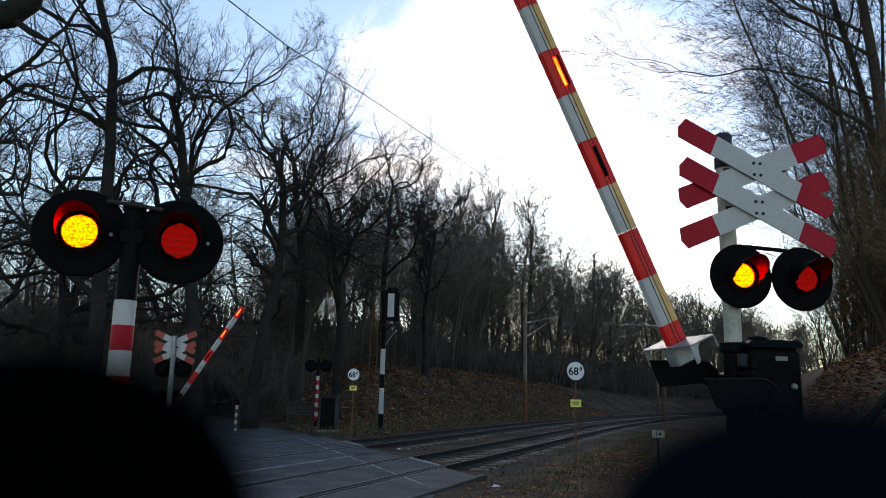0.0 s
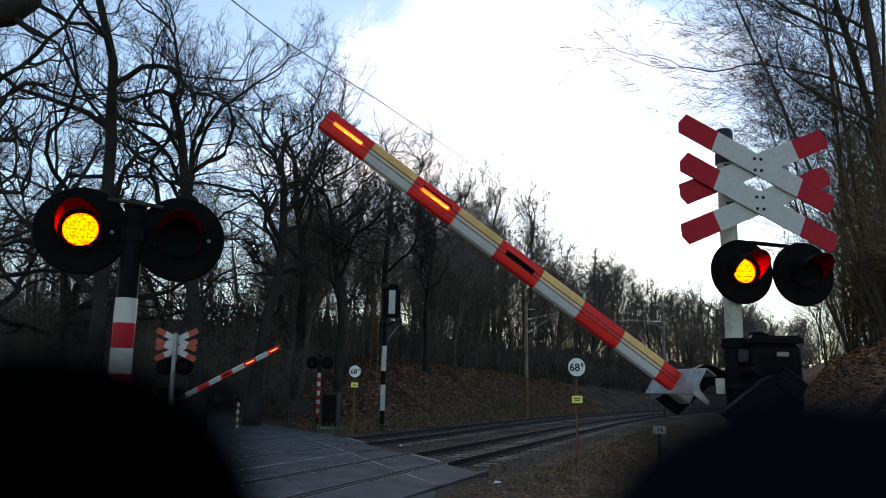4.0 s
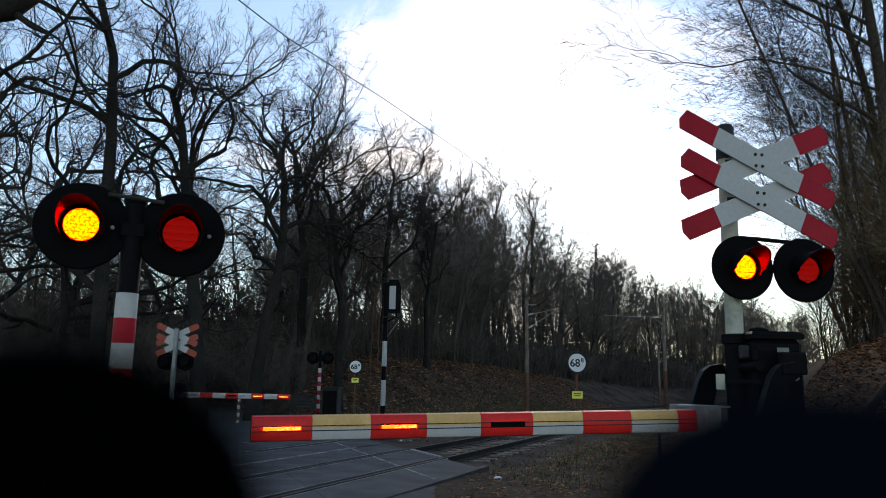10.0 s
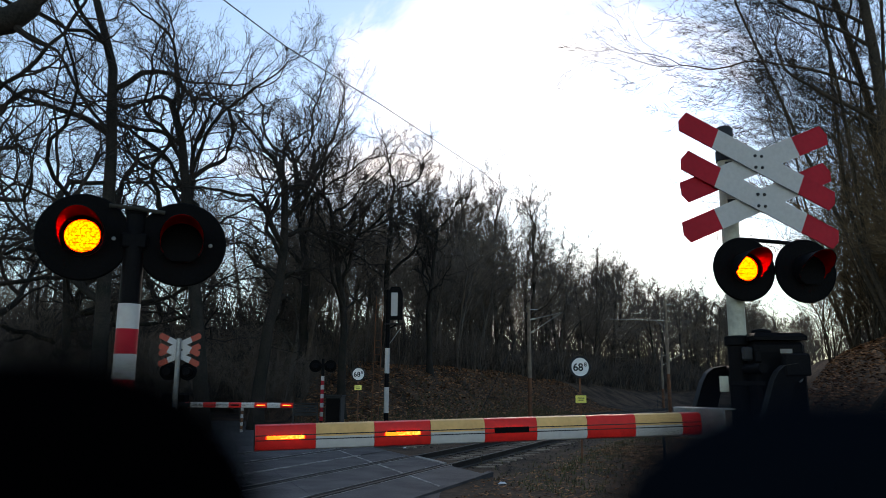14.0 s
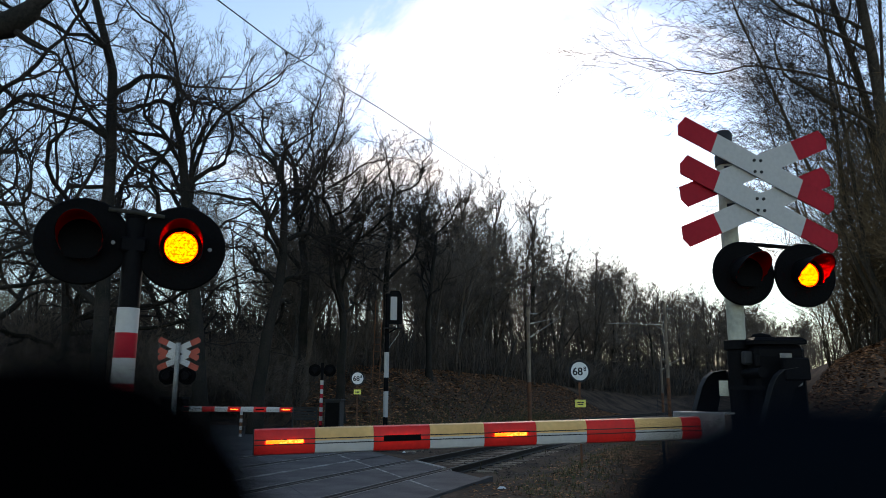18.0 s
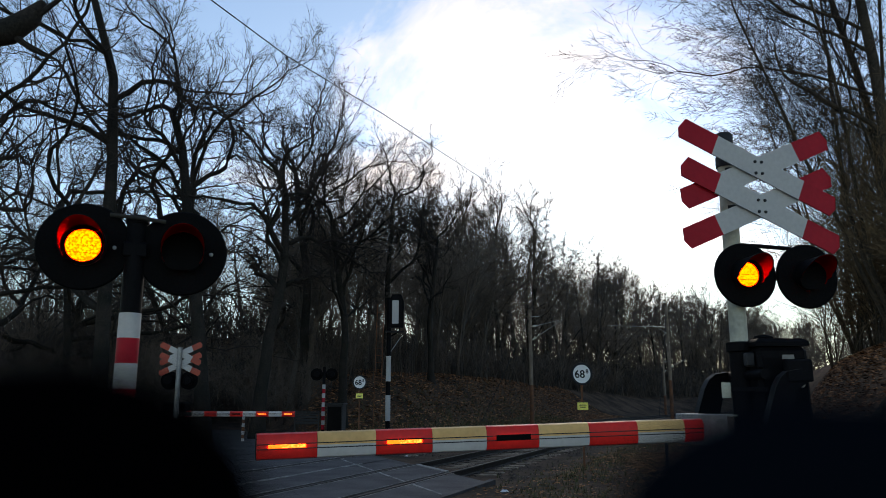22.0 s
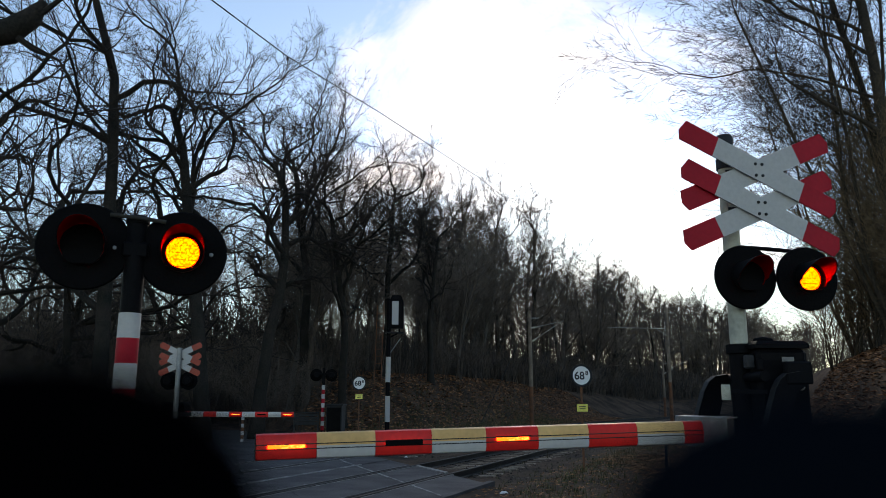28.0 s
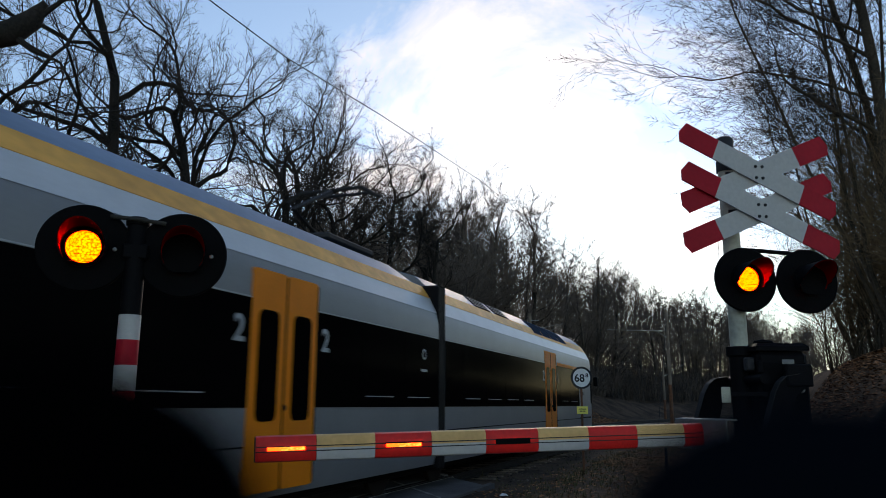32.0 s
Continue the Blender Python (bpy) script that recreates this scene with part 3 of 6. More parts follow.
def build_tracks():
    s_list = [-520, -300, -150, -60, -20, 0] + list(range(4, 34, 6)) + list(range(34, 190, 4))
    web = [(-0.07, -0.15), (0.07, -0.15), (0.065, -0.135), (0.012, -0.12), (0.012, -0.045), (0.034, -0.035), (0.036, -0.004), (-0.036, -0.004), (-0.034, -0.035),
           (-0.012, -0.045), (-0.012, -0.12), (-0.065, -0.135)]
    head = [(-0.03, -0.006), (0.03, -0.006), (0.027, 0.002), (-0.027, 0.002)]
    for d, label in ((NEAR, "rusty single track on timber sleepers, nearer line"), (FAR, "rusty track on timber sleepers, farther line")):
        track = thing("railway_track", Matrix(), label, "railway track", "tracks", kind="structure")
        for side in (-1, 1):
            rail = part("rail", sweep(web, d + side * (GAUGE / 2), s_list, 0.0), M["rail"], track)
            part("rail_head", sweep(head, d + side * (GAUGE / 2), s_list, 0.0), M["railtop"], rail, "shiny worn rail head")
        shape = G().box((0, 0, 0), (2.55, 0.25, 0.14), 0.015).mesh("sleeper", M["sleeper"])
        chair = G().box((0, 0, 0), (0.34, 0.17, 0.03), 0.008).mesh("chair", M["rail"])
        s = deck_edge(d) + 0.75
        while s < 150:
            p, q = tp(d, s), tp(d, s + 0.1)
            turn = math.degrees(math.atan2(q.y - p.y, q.x - p.x)) - 90 + random.uniform(-1.2, 1.2)
            ob = part("sleeper", shape, M["sleeper"], track, m=pose(p.x, p.y, -0.225 + random.uniform(-0.008, 0.008), 0, 0, turn))
            if s < 40:
                for side in (-1, 1):
                    part("chair", chair, M["rail"], ob, m=pose(side * GAUGE / 2, 0, 0.072))
            s += 0.62
        s = deck_edge(d) - DECK_W - 0.75
        while s > -8:
            p = tp(d, s)
            part("sleeper", shape, M["sleeper"], track, m=pose(p.x, p.y, -0.225, 0, 0, -math.degrees(THETA)))
            s -= 0.62
    # ballast bed and its stones
    s_b = [-520, -200, -60, 0, 10, 20, 30] + list(range(34, 190, 4))
    bed = sweep([(-4.0, -0.3), (4.0, -0.3), (3.8, -0.2), (-3.8, -0.2)], 8.27, s_b, 0.0)
    ob = part("ballast_bed", bed, M["ballast"])
    tagged(ob, "brown dirty ballast under both tracks", "ballast", kind="structure")
    rng = random.Random(5)
    vs, fs = [], []
    for _ in range(9000):
        d, s = rng.uniform(4.2, 12.3), 13 + 47 * rng.random() ** 1.5
        if s < deck_edge(d) + 0.1:
            continue
        c, r = tp(d, s, -0.185 + rng.uniform(-0.01, 0.015)), rng.uniform(0.025, 0.055)
        o = len(vs)
        for k in range(4):
            a = k * 1.57 + rng.random()
            vs.append((c.x + r * math.cos(a), c.y + r * math.sin(a), c.z + rng.uniform(-0.01, 0.01)))
        vs.append((c.x, c.y, c.z + r * rng.uniform(0.5, 0.9)))
        fs += [(o + k, o + (k + 1) % 4, o + 4) for k in range(4)]
    ob = part("ballast_stones", G().add(vs, fs), M["ballast"], smooth=10)
    tagged(ob, "loose brown ballast stones between the sleepers", "gravel", kind="stuff")


def build_litter():
    """Fallen leaves, dry grass and bits of stone beside the road and on the banks."""
    rng = random.Random(11)
    vs, fs = [], []

    def leaf(x, y, size):
        z = height(x, y) + 0.012
        a, t = rng.uniform(0, 6.28), rng.uniform(-0.5, 0.5)
        u = Vector((math.cos(a), math.sin(a), t * 0.5)) * size
        w = Vector((-math.sin(a), math.cos(a), rng.uniform(-0.4, 0.4))) * size * 0.55
        c, o = Vector((x, y, z + rng.uniform(0, 0.02))), len(vs)
        vs.extend([tuple(c - u), tuple(c + w - Vector((0, 0, 0.2 * size))), tuple(c + u), tuple(c - w - Vector((0, 0, 0.2 * size)))])
        fs.extend([(o, o + 1, o + 2), (o, o + 2, o + 3)])

    for _ in range(9000):  # verge beside the near track
        s, d = rng.uniform(9, 40), rng.gauss(2.4, 1.3)
        p = tp(d, s)
        if d < 4.2 and abs(p.x - road_mid(p.y)) > near_width(p.y) + 0.05:
            leaf(p.x, p.y, rng.uniform(0.025, 0.05))
    for _ in range(26000):  # far bank
        s, d = rng.uniform(26, 75), rng.uniform(12.8, 21)
        p = tp(d, s)
        if abs(p.x - road_mid(p.y)) > 3.2:
            leaf(p.x, p.y, rng.uniform(0.06, 0.17))
    for _ in range(26000):  # near bank
        x, y = rng.uniform(4.0, 13), rng.uniform(7, 22)
        if td(x, y)[0] < 3.5:
            leaf(x, y, rng.uniform(0.035, 0.085))
    ob = part("fallen_leaves", G().add(vs, fs), M["leaf"], smooth=10)
    tagged(ob, "dry brown fallen oak leaves on the soil", "leaves", kind="stuff")
    vs, fs = [], []
    for _ in range(5200):
        if rng.random() < 0.4:
            s, d = rng.uniform(11, 40), rng.gauss(2.9, 0.8)
        else:
            s, d = rng.uniform(24, 60), 12.7 + abs(rng.gauss(0, 2.2))
        p = tp(d, s)
        if abs(p.x - road_mid(p.y)) < 3.4 + (d < 5) * 0.3:
            continue
        z, k = height(p.x, p.y), 0.4 if d < 5 else 1.0
        for _ in range(3):
            a, hgt = rng.uniform(0, 6.28), rng.uniform(0.08, 0.34) * k
            lean = Vector((math.cos(a), math.sin(a), 0)) * hgt * rng.uniform(0.2, 0.8)
            side = Vector((-math.sin(a), math.cos(a), 0)) * 0.012
            o, b = len(vs), Vector((p.x + rng.uniform(-0.05, 0.05), p.y + rng.uniform(-0.05, 0.05), z - 0.02))
            vs.extend([tuple(b - side), tuple(b + side), tuple(b + lean + Vector((0, 0, hgt)))])
            fs.append((o, o + 1, o + 2))
    ob = part("dry_grass", G().add(vs, fs), M["grass"], smooth=10)
    tagged(ob, "thin dry yellowish grass along the track", "grass", kind="stuff")
    for x, y, a in ((0.98, 13.1, 20), (-1.15, 22.9, 70)):
        g = G().hull([(-0.08, -0.03, 0), (0.07, -0.035, 0), (0.085, 0.03, 0.01), (-0.06, 0.035, 0), (-0.03, 0, 0.04), (0.05, 0.01, 0.03)])
        ob = part("litter", g, M["litter"], m=pose(x, y, height(x, y) + 0.01 if y < 20 else -0.16, 0, 0, a))
        tagged(ob, "crumpled white piece of litter on the ground", "litter")


build_ground()
build_road("road_near", 4.22, near_width, -45, "grey worn asphalt lane up to the crossing")
build_road("road_far", 12.6, far_width, 75, "grey asphalt lane leading into the wood")
build_deck()
build_tracks()
build_litter()


# ---------------------------------------------------------------- warning lights, crossbucks and barriers
SHUTTERS = {"first": [], "second": []}
SHADES = {"first": [], "second": []}
STRIPS = {"first": [], "second": []}


def disc(r, y, t, n=36, rim=0.0):
    """A round plate facing -y, its front at y."""
    prof = [(0.0001, -t), (r, -t), (r, -rim), (r - rim, 0), (0.0001, 0)] if rim else [(0.0001, -t), (r, -t), (r, 0), (0.0001, 0)]
    return G().lathe(prof, n, Matrix.Translation((0, y, 0)) @ FRONT)


def lamp(parent, m, key=None, dark=False):
    """One round lamp: black backing shield, hood, light cluster and added tipping slats that stand in for its
    switching.
    """
    box = part("lamp", G().lathe([(0.0001, -0.17), (0.10, -0.17), (0.125, -0.14), (0.125, 0.0), (0.0001, 0.0)], 28, FRONT), M["black"], parent, m=m)
    part("shield", disc(0.242, -0.004, 0.022, 48, 0.008), M["blackm"], box, "round matt black backing shield")
    if dark:
        return box
    g = G()
    n = 30
    vs, fs, outer = [], [], []
    for k in range(n + 1):
        a = radians(-35 + 250 * k / n)
        reach = 0.07 + 0.15 * max(0.0, math.sin(a)) ** 0.7 + (0.05 if math.sin(a) > -0.2 else 0)
        for r, y in ((0.112, -0.052), (0.112, -reach), (0.114, -reach), (0.114, -0.052)):
            vs.append((r * math.cos(a), y, r * math.sin(a)))
        for r, y in ((0.1145, -0.006), (0.1145, -reach - 0.003), (0.119, -reach - 0.003), (0.119, -0.006)):
            outer.append((r * math.cos(a), y, r * math.sin(a)))
    for k in range(n):
        for i in range(4):
            fs.append((k * 4 + i, (k + 1) * 4 + i, (k + 1) * 4 + (i + 1) % 4, k * 4 + (i + 1) % 4))
    fs += [(0, 1, 2, 3), (n * 4, n * 4 + 1, n * 4 + 2, n * 4 + 3)]
    part("hood", G().add(outer, fs), M["black"], box, "curved black hood")
    part("hood_lining", g.add(vs, fs), M["visor"], box, "hood lining coloured red for the lamp's glow")
    part("lens_ring", G().lathe([(0.0942, 0.0), (0.110, 0.0), (0.110, 0.018), (0.0942, 0.018)], 36, Matrix.Translation((0, -0.005, 0)) @ FRONT, closed=True),
         M["ledring"], box, "deep red lens rim")
    part("lamp_face", disc(0.094, -0.006, 0.004, 36), M["led"], box, "glowing yellow-orange lamp face")
    # ring added only to block light leaking round the shut slats
    part("baffle", G().lathe([(0.089, 0.0), (0.1115, 0.0), (0.1115, 0.003), (0.089, 0.003)], 36, Matrix.Translation((0, -0.024, 0)) @ FRONT, closed=True), M["blackm"], box, "added black ring that stops light leaking past the slats")
    # added slats on cross axles stand in for switching: upright they shut the light off, tipped level they let it out
    for k in range(5):
        z = -0.08 + 0.04 * k
        levels = [-0.0205 + 0.00683 * j for j in range(7)]
        outlines = []
        for r in (0.095, 0.113):
            wide = [math.sqrt(max(0.0002, r ** 2 - (z + e) ** 2)) for e in levels]
            outlines.append(list(zip(wide, levels)) + [(-a, e) for a, e in zip(wide[::-1], levels[::-1])])
        slat = part("shutter_slat", G().prism(outlines[0], 0.0012), M["afterglow" if key else "shutter"], box, "added slat glowing dim red for the fading lamp" if key else "added dark red slat before the lamp", m=pose(0, -0.0295, z))
        shade = part("shade_slat", G().prism(outlines[1], 0.0012), M["blackm"], box, "added black slat that hides the faded glow", m=pose(0, -0.062, z - 0.006))
        if key:
            SHUTTERS[key].append(slat)
            SHADES[key].append(shade)
    part("screw", G().lathe([(0.0001, 0), (0.012, 0), (0.009, 0.008), (0.0001, 0.009)], 10, Matrix.Translation((0.155, -0.004, 0.0)) @ FRONT), M["galv"], box)
    return box


def warning_light():
    m = pose(-1.735, 4.12, -0.03, 0, 0, 19)
    post = thing("warning_light_post", m, "black light post with red and white bands and two lamps", "signal post")
    bands = [(1.95 - 0.136 * (7 - k), 1.95 - 0.136 * (6 - k), "white" if k % 2 == 0 else "red") for k in range(7)]
    part("pole", G().lathe([(0.0001, 0.0), (0.09, 0.0), (0.09, 0.06), (0.056, 0.10), (0.056, 2.47), (0.0001, 2.47)], 24), M["black"], post)
    for z0, z1, mat in bands:
        part("band", G().lathe([(0.0565, z0), (0.0585, z0), (0.0585, z1), (0.0565, z1)], 28, closed=True), M[mat], post)
    part("cap", G().lathe([(0.0001, 2.50), (0.05, 2.50), (0.064, 2.485), (0.064, 2.455), (0.05, 2.45), (0.0001, 2.45)], 20), M["black"], post)
    part("crossbar", G().tube([(-0.14, -0.055, 2.486), (0.0, -0.068, 2.477), (0.15, -0.055, 2.466)], 0.012, 10), M["dull"], post)
    part("clamp", G().box((0, 0.01, 2.30), (0.14, 0.13, 0.09), 0.012), M["black"], post)
    part("bracket", G().box((0, 0.05, 2.30), (0.50, 0.04, 0.05), 0.008), M["black"], post)
    lamp(post, pose(-0.262, -0.02, 2.308), "first")
    lamp(post, pose(0.250, -0.02, 2.300), "second")


def cross_boards(parent, base, zs, half, width, tilt, red_mat):
    for z in zs:
        for sign, y in ((1, -0.032), (-1, -0.006)):
            m = base @ Matrix.Translation((0, y, z)) @ Matrix.Rotation(radians(tilt) * sign, 4, "Y")
            w, e = width / 2, 0.45 * half
            board = part("board", G().prism([(-half + e, -w), (half - e, -w), (half - e, w), (-half + e, w)], 0.012), M["white"], parent, m=m)
            tip = [(half - e + 0.001, -w), (half - 0.03, -w), (half, -w * 0.1), (half - 0.03, w), (half - e + 0.001, w)]
            part("red_end", G().prism(tip, 0.012), M[red_mat], board, "red pointed board end")
            part("red_end", G().prism([(-x, zz) for x, zz in tip], 0.012), M[red_mat], board, "red pointed board end")
        for bx in (-0.028, 0.028):
            for bz in (-0.045, 0.045):
                part("bolt", G().lathe([(0.0001, 0), (0.013, 0), (0.011, 0.009), (0.0001, 0.011)], 8, base @ Matrix.Translation((bx, -0.032, z + bz)) @ FRONT), M["dark"], parent)


def crossing_sign():
    sign = thing("crossing_sign", pose(2.17, 5.66, 0.0, 0, 0, 3), "double red and white crossbuck with lamps on cream post", "crossing sign")
    part("post", G().lathe([(0.0001, 1.8), (0.064, 1.8), (0.064, 3.36), (0.0001, 3.36)], 28), M["post"], sign, "cream painted round post", m=pose(0.03, 0, 0))
    part("sleeve", G().lathe([(0.0001, 0.0), (0.11, 0.0), (0.11, 0.05), (0.078, 0.06), (0.078, 1.80), (0.098, 1.81), (0.098, 1.875), (0.072, 1.88), (0.0001, 1.88)], 24), M["black"], sign, "black lower sleeve of the post", m=pose(0.03, 0, 0))
    part("cap", G().lathe([(0.0001, 3.52), (0.055, 3.52), (0.068, 3.50), (0.068, 3.33), (0.074, 3.32), (0.074, 3.24), (0.0001, 3.24)], 20), M["dark"], sign, "dark grey post cap", m=pose(0.03, 0, 0))
    part("clamp", G().box((-0.05, -0.03, 3.40), (0.11, 0.1, 0.05), 0.01), M["dark"], sign)
    cross_boards(sign, pose(0.203, -0.14, 0, 0, 0, 9.5), (3.19, 2.888), 0.705, 0.162, 23.8, "red")
    for z in (3.19, 2.888):
        part("bracket", G().tube([(0.0, -0.05, z + 0.02), (0.22, -0.125, z + 0.02)], 0.016, 8), M["dark"], sign)
    part("crossbar", G().tube([(0.02, -0.03, 2.60), (0.16, -0.06, 2.605), (0.44, -0.06, 2.585), (0.52, -0.05, 2.57)], 0.016, 10), M["black"], sign)
    part("arm", G().box((0.28, -0.06, 2.37), (0.6, 0.04, 0.05), 0.01), M["black"], sign)
    lamp(sign, pose(0.062, -0.13, 2.368, 0, 0, 4), "first")
    lamp(sign, pose(0.532, -0.13, 2.360, 0, 0, 4), "second")


PSI = 14.92


def half_tube(x0, x1, h, t, upper, n=8):
    """Upper or lower half of a boom segment with flat sides and rounded edges; x runs to the tip."""
    b = h * 0.5
    if upper:
        prof = [(-t, 0.0), (-t * 0.98, b * 0.55), (-t * 0.72, b * 0.9), (-t * 0.2, b), (t * 0.2, b), (t * 0.72, b * 0.9), (t * 0.98, b * 0.55), (t, 0.0)]
    else:
        prof = [(-t, 0.0), (-t * 0.98, -b * 0.55), (-t * 0.72, -b * 0.9), (-t * 0.2, -b), (t * 0.2, -b), (t * 0.72, -b * 0.9), (t * 0.98, -b * 0.55), (t, 0.0)]
    vs = [(x0, y, z) for y, z in prof] + [(x1, y, z) for y, z in prof]
    k = len(prof)
    fs = [tuple(range(k)), tuple(range(2 * k - 1, k - 1, -1))] + [(i, (i + 1) % k, (i + 1) % k + k, i + k) for i in range(k)]
    return G().add(vs, fs)


def boom(name, m, root, seg, drop, h, t, count, label, lights, facing, group):
    """A barrier arm; local x runs to the tip, the pivot is the origin, the arm lies drop below it. facing: the side with the lights."""
    arm = thing(name, m, label, "barrier", group)
    end = root + count * seg
    half = root - 0.45 * seg
    x = end
    cuts = [(end - seg * (k + 1), end - seg * k, k % 2 == 0) for k in range(count)] + [(half, root, True)]
    for x0, x1, is_red in cuts:
        seg_m = Matrix.Translation((0, 0, drop))
        part("upper_shell", half_tube(x0 + 0.001, x1 - 0.001, h, t, True), M["redboom" if is_red else ("cream" if facing > 0 else "white")], arm, "" if is_red or facing < 0 else "yellowed white upper shell", m=seg_m)
        part("lower_shell", half_tube(x0 + 0.001, x1 - 0.001, h * 0.998, t, False), M["redboom" if is_red else "white"], arm, m=seg_m)
    for z in (drop + 0.013, drop - 0.016):
        for y in (-t, t):
            part("groove", G().box(((half + end) / 2, y, z), (end - half - 0.004, 0.004, 0.006), 0.001), M["dark"], arm)
    part("end_cap", G().box((end + 0.003, 0, drop), (0.006, 2 * t * 0.9, h * 0.92), 0.002), M["dark"], arm)
    for idx, key in lights:
        c = end - seg * (idx + 0.5)
        y = facing * (t + 0.004)
        strip = part("light_strip", G().box((0, 0, 0), (seg * 0.62, 0.008, 0.021), 0.003), M["strip"], arm, "glowing orange light strip", m=pose(c, y, drop))
        if key:
            # flap added to imitate the strip switching on and off
            flap = part("strip_shutter", G().box((0, 0, -0.018), (seg * 0.66, 0.003, 0.036), 0.001), M["blackm"], strip, "added black flap that stands in for the strip going dark", m=pose(0, facing * 0.0065, 0.019))
            flap["open_way"] = facing
            STRIPS[key].append(flap)
    return arm


PIVOT = Vector((2.2126, 5.6, 1.632))


def near_barrier():
    machine = thing("barrier_machine", pose(2.415, 5.62, 0.0, 0, 0, 0), "black barrier drive cabinet beside the road", "barrier machine")
    part("housing", G().box((0, 0, 0.98), (0.365, 0.38, 1.70), 0.03), M["black"], machine)
    part("lid", G().hull([(x, y, z) for x, y, z in [(sx * 0.19, sy * 0.2, 1.835) for sx in (-1, 1) for sy in (-1, 1)] + [(sx * 0.19, sy * 0.2, 1.865) for sx in (-1, 1) for sy in (-1, 1)]
                          + [(sx * 0.165, sy * 0.17, 1.89) for sx in (-1, 1) for sy in (-1, 1)]]), M["black"], machine, "black bevelled lid")
    part("door", G().box((0.0, -0.193, 1.25), (0.31, 0.012, 1.0), 0.01), M["blackm"], machine, "matt black front door")
    part("foot", G().box((0, 0, 0.06), (0.60, 0.55, 0.12), 0.02), M["concrete"], machine, "concrete foot")
    part("handle", G().tube([(-0.13, -0.02, 1.88), (-0.12, -0.02, 1.905), (-0.06, -0.02, 1.915), (0.0, -0.02, 1.905), (0.01, -0.02, 1.88)], 0.016, 8), M["black"], machine)
    part("hinge", G().box((-0.17, -0.19, 1.72), (0.04, 0.04, 0.09), 0.008), M["black"], machine)
    part("latch", G().box((-0.215, -0.12, 1.74), (0.07, 0.06, 0.10), 0.012), M["dark"], machine)
    part("axle", G().tube([(-0.20, -0.34, 1.632), (-0.20, 0.34, 1.632)], 0.035, 14), M["black"], machine)
    part("name_plate", G().box((0.03, -0.203, 1.755), (0.085, 0.006, 0.032), 0.002), M["concrete"], machine, "small grey plate")
    part("warning_plate", G().box((-0.478, -0.338, 1.52), (0.062, 0.006, 0.105), 0.003), M["post"], machine, "pale rectangular plate")
    part("plate_arm", G().box((-0.345, -0.328, 1.525), (0.30, 0.010, 0.03), 0.003), M["black"], machine)
    part("plate_stay", G().box((-0.20, -0.26, 1.525), (0.03, 0.14, 0.03), 0.003), M["black"], machine)
    part("lock", G().lathe([(0.0001, 0), (0.024, 0), (0.018, 0.02), (0.0001, 0.022)], 14, Matrix.Translation((0.11, -0.199, 1.56)) @ FRONT), M["galv"], machine)
    # the arm: local x to the tip, so it is laid out to the left and raised about its own y
    arm = boom("boom_barrier", boom_pose(0.0), 0.577, 0.364, -0.3755, 0.158, 0.045, 8,
               "red and white barrier arm with glowing light strips", [(0, None), (2, "first"), (4, "second")], 1, "barrier arms")
    edge = [(0.335, -0.47), (0.275, -0.33), (0.175, -0.09), (0.13, -0.025), (0.07, 0.015), (-0.04, 0.03)]
    for y in (-0.30, 0.30):
        g = G().prism(edge + [(-0.12, 0.015), (-0.12, -0.05), (0.0, -0.12), (0.12, -0.47)], 0.02)
        side = part("side_arm", g, M["black"], arm, "bent black steel side arm", m=pose(-0.16 if y > 0 else 0.0, y - 0.01, 0))
        rim = G()
        for (xa, za), (xb, zb) in zip(edge, edge[1:]):
            rim.hull([(x + 0.004 * k, yy, z + 0.003 * k) for x, z in ((xa, za), (xb, zb)) for yy in (-0.016, 0.036) for k in (0, 1)])
        part("flange", rim, M["dark"], side, "dark grey turned edge of the side arm")
    # channel-shaped yoke: front plate, folded lips and a gusset at each end
    part("yoke", G().box((0.42, 0, -0.375), (0.012, 0.62, 0.21), 0.004), M["galv"], arm, "grey steel plate that holds the arm")
    part("yoke_lip", G().box((0.376, 0, -0.272), (0.088, 0.62, 0.010), 0.003), M["galv"], arm)
    for y in (-0.304, 0.304):
        part("gusset", G().prism([(0.414, -0.478), (0.414, -0.395), (0.385, -0.425), (0.29, -0.45), (0.29, -0.478)], 0.008), M["galv"], arm, "grey steel gusset", m=pose(0, y - 0.004, 0))
    part("socket", G().box((0.345, 0, -0.375), (0.15, 0.13, 0.185), 0.01), M["galv"], arm, "grey steel socket of the arm")
    for y in (-0.26, 0.26):
        for z in (-0.45, -0.31):
            part("bolt", G().lathe([(0.0001, 0), (0.012, 0), (0.0001, 0.012)], 8, Matrix.Translation((0.42, y, z)) @ pose(0, 0, 0, 0, 90)), M["dark"], arm)
    for y in (-0.30, 0.30):
        part("counterweight", G().box((-0.20, y, 0.02), (0.22, 0.05, 0.16), 0.015), M["black"], arm)
    return arm


def boom_pose(angle):
    """Down at 0 degrees, the tip to the left; the arm turns up about the pivot."""
    return Matrix.Translation(PIVOT) @ Matrix.Rotation(radians(180 + PSI), 4, "Z") @ Matrix.Rotation(radians(-angle), 4, "Y")


FAR_PIVOT = Vector((-7.05, 20.6, 1.10))


def far_boom_pose(angle):
    return Matrix.Translation(FAR_PIVOT) @ Matrix.Rotation(radians(-4), 4, "Z") @ Matrix.Rotation(radians(-angle), 4, "Y")


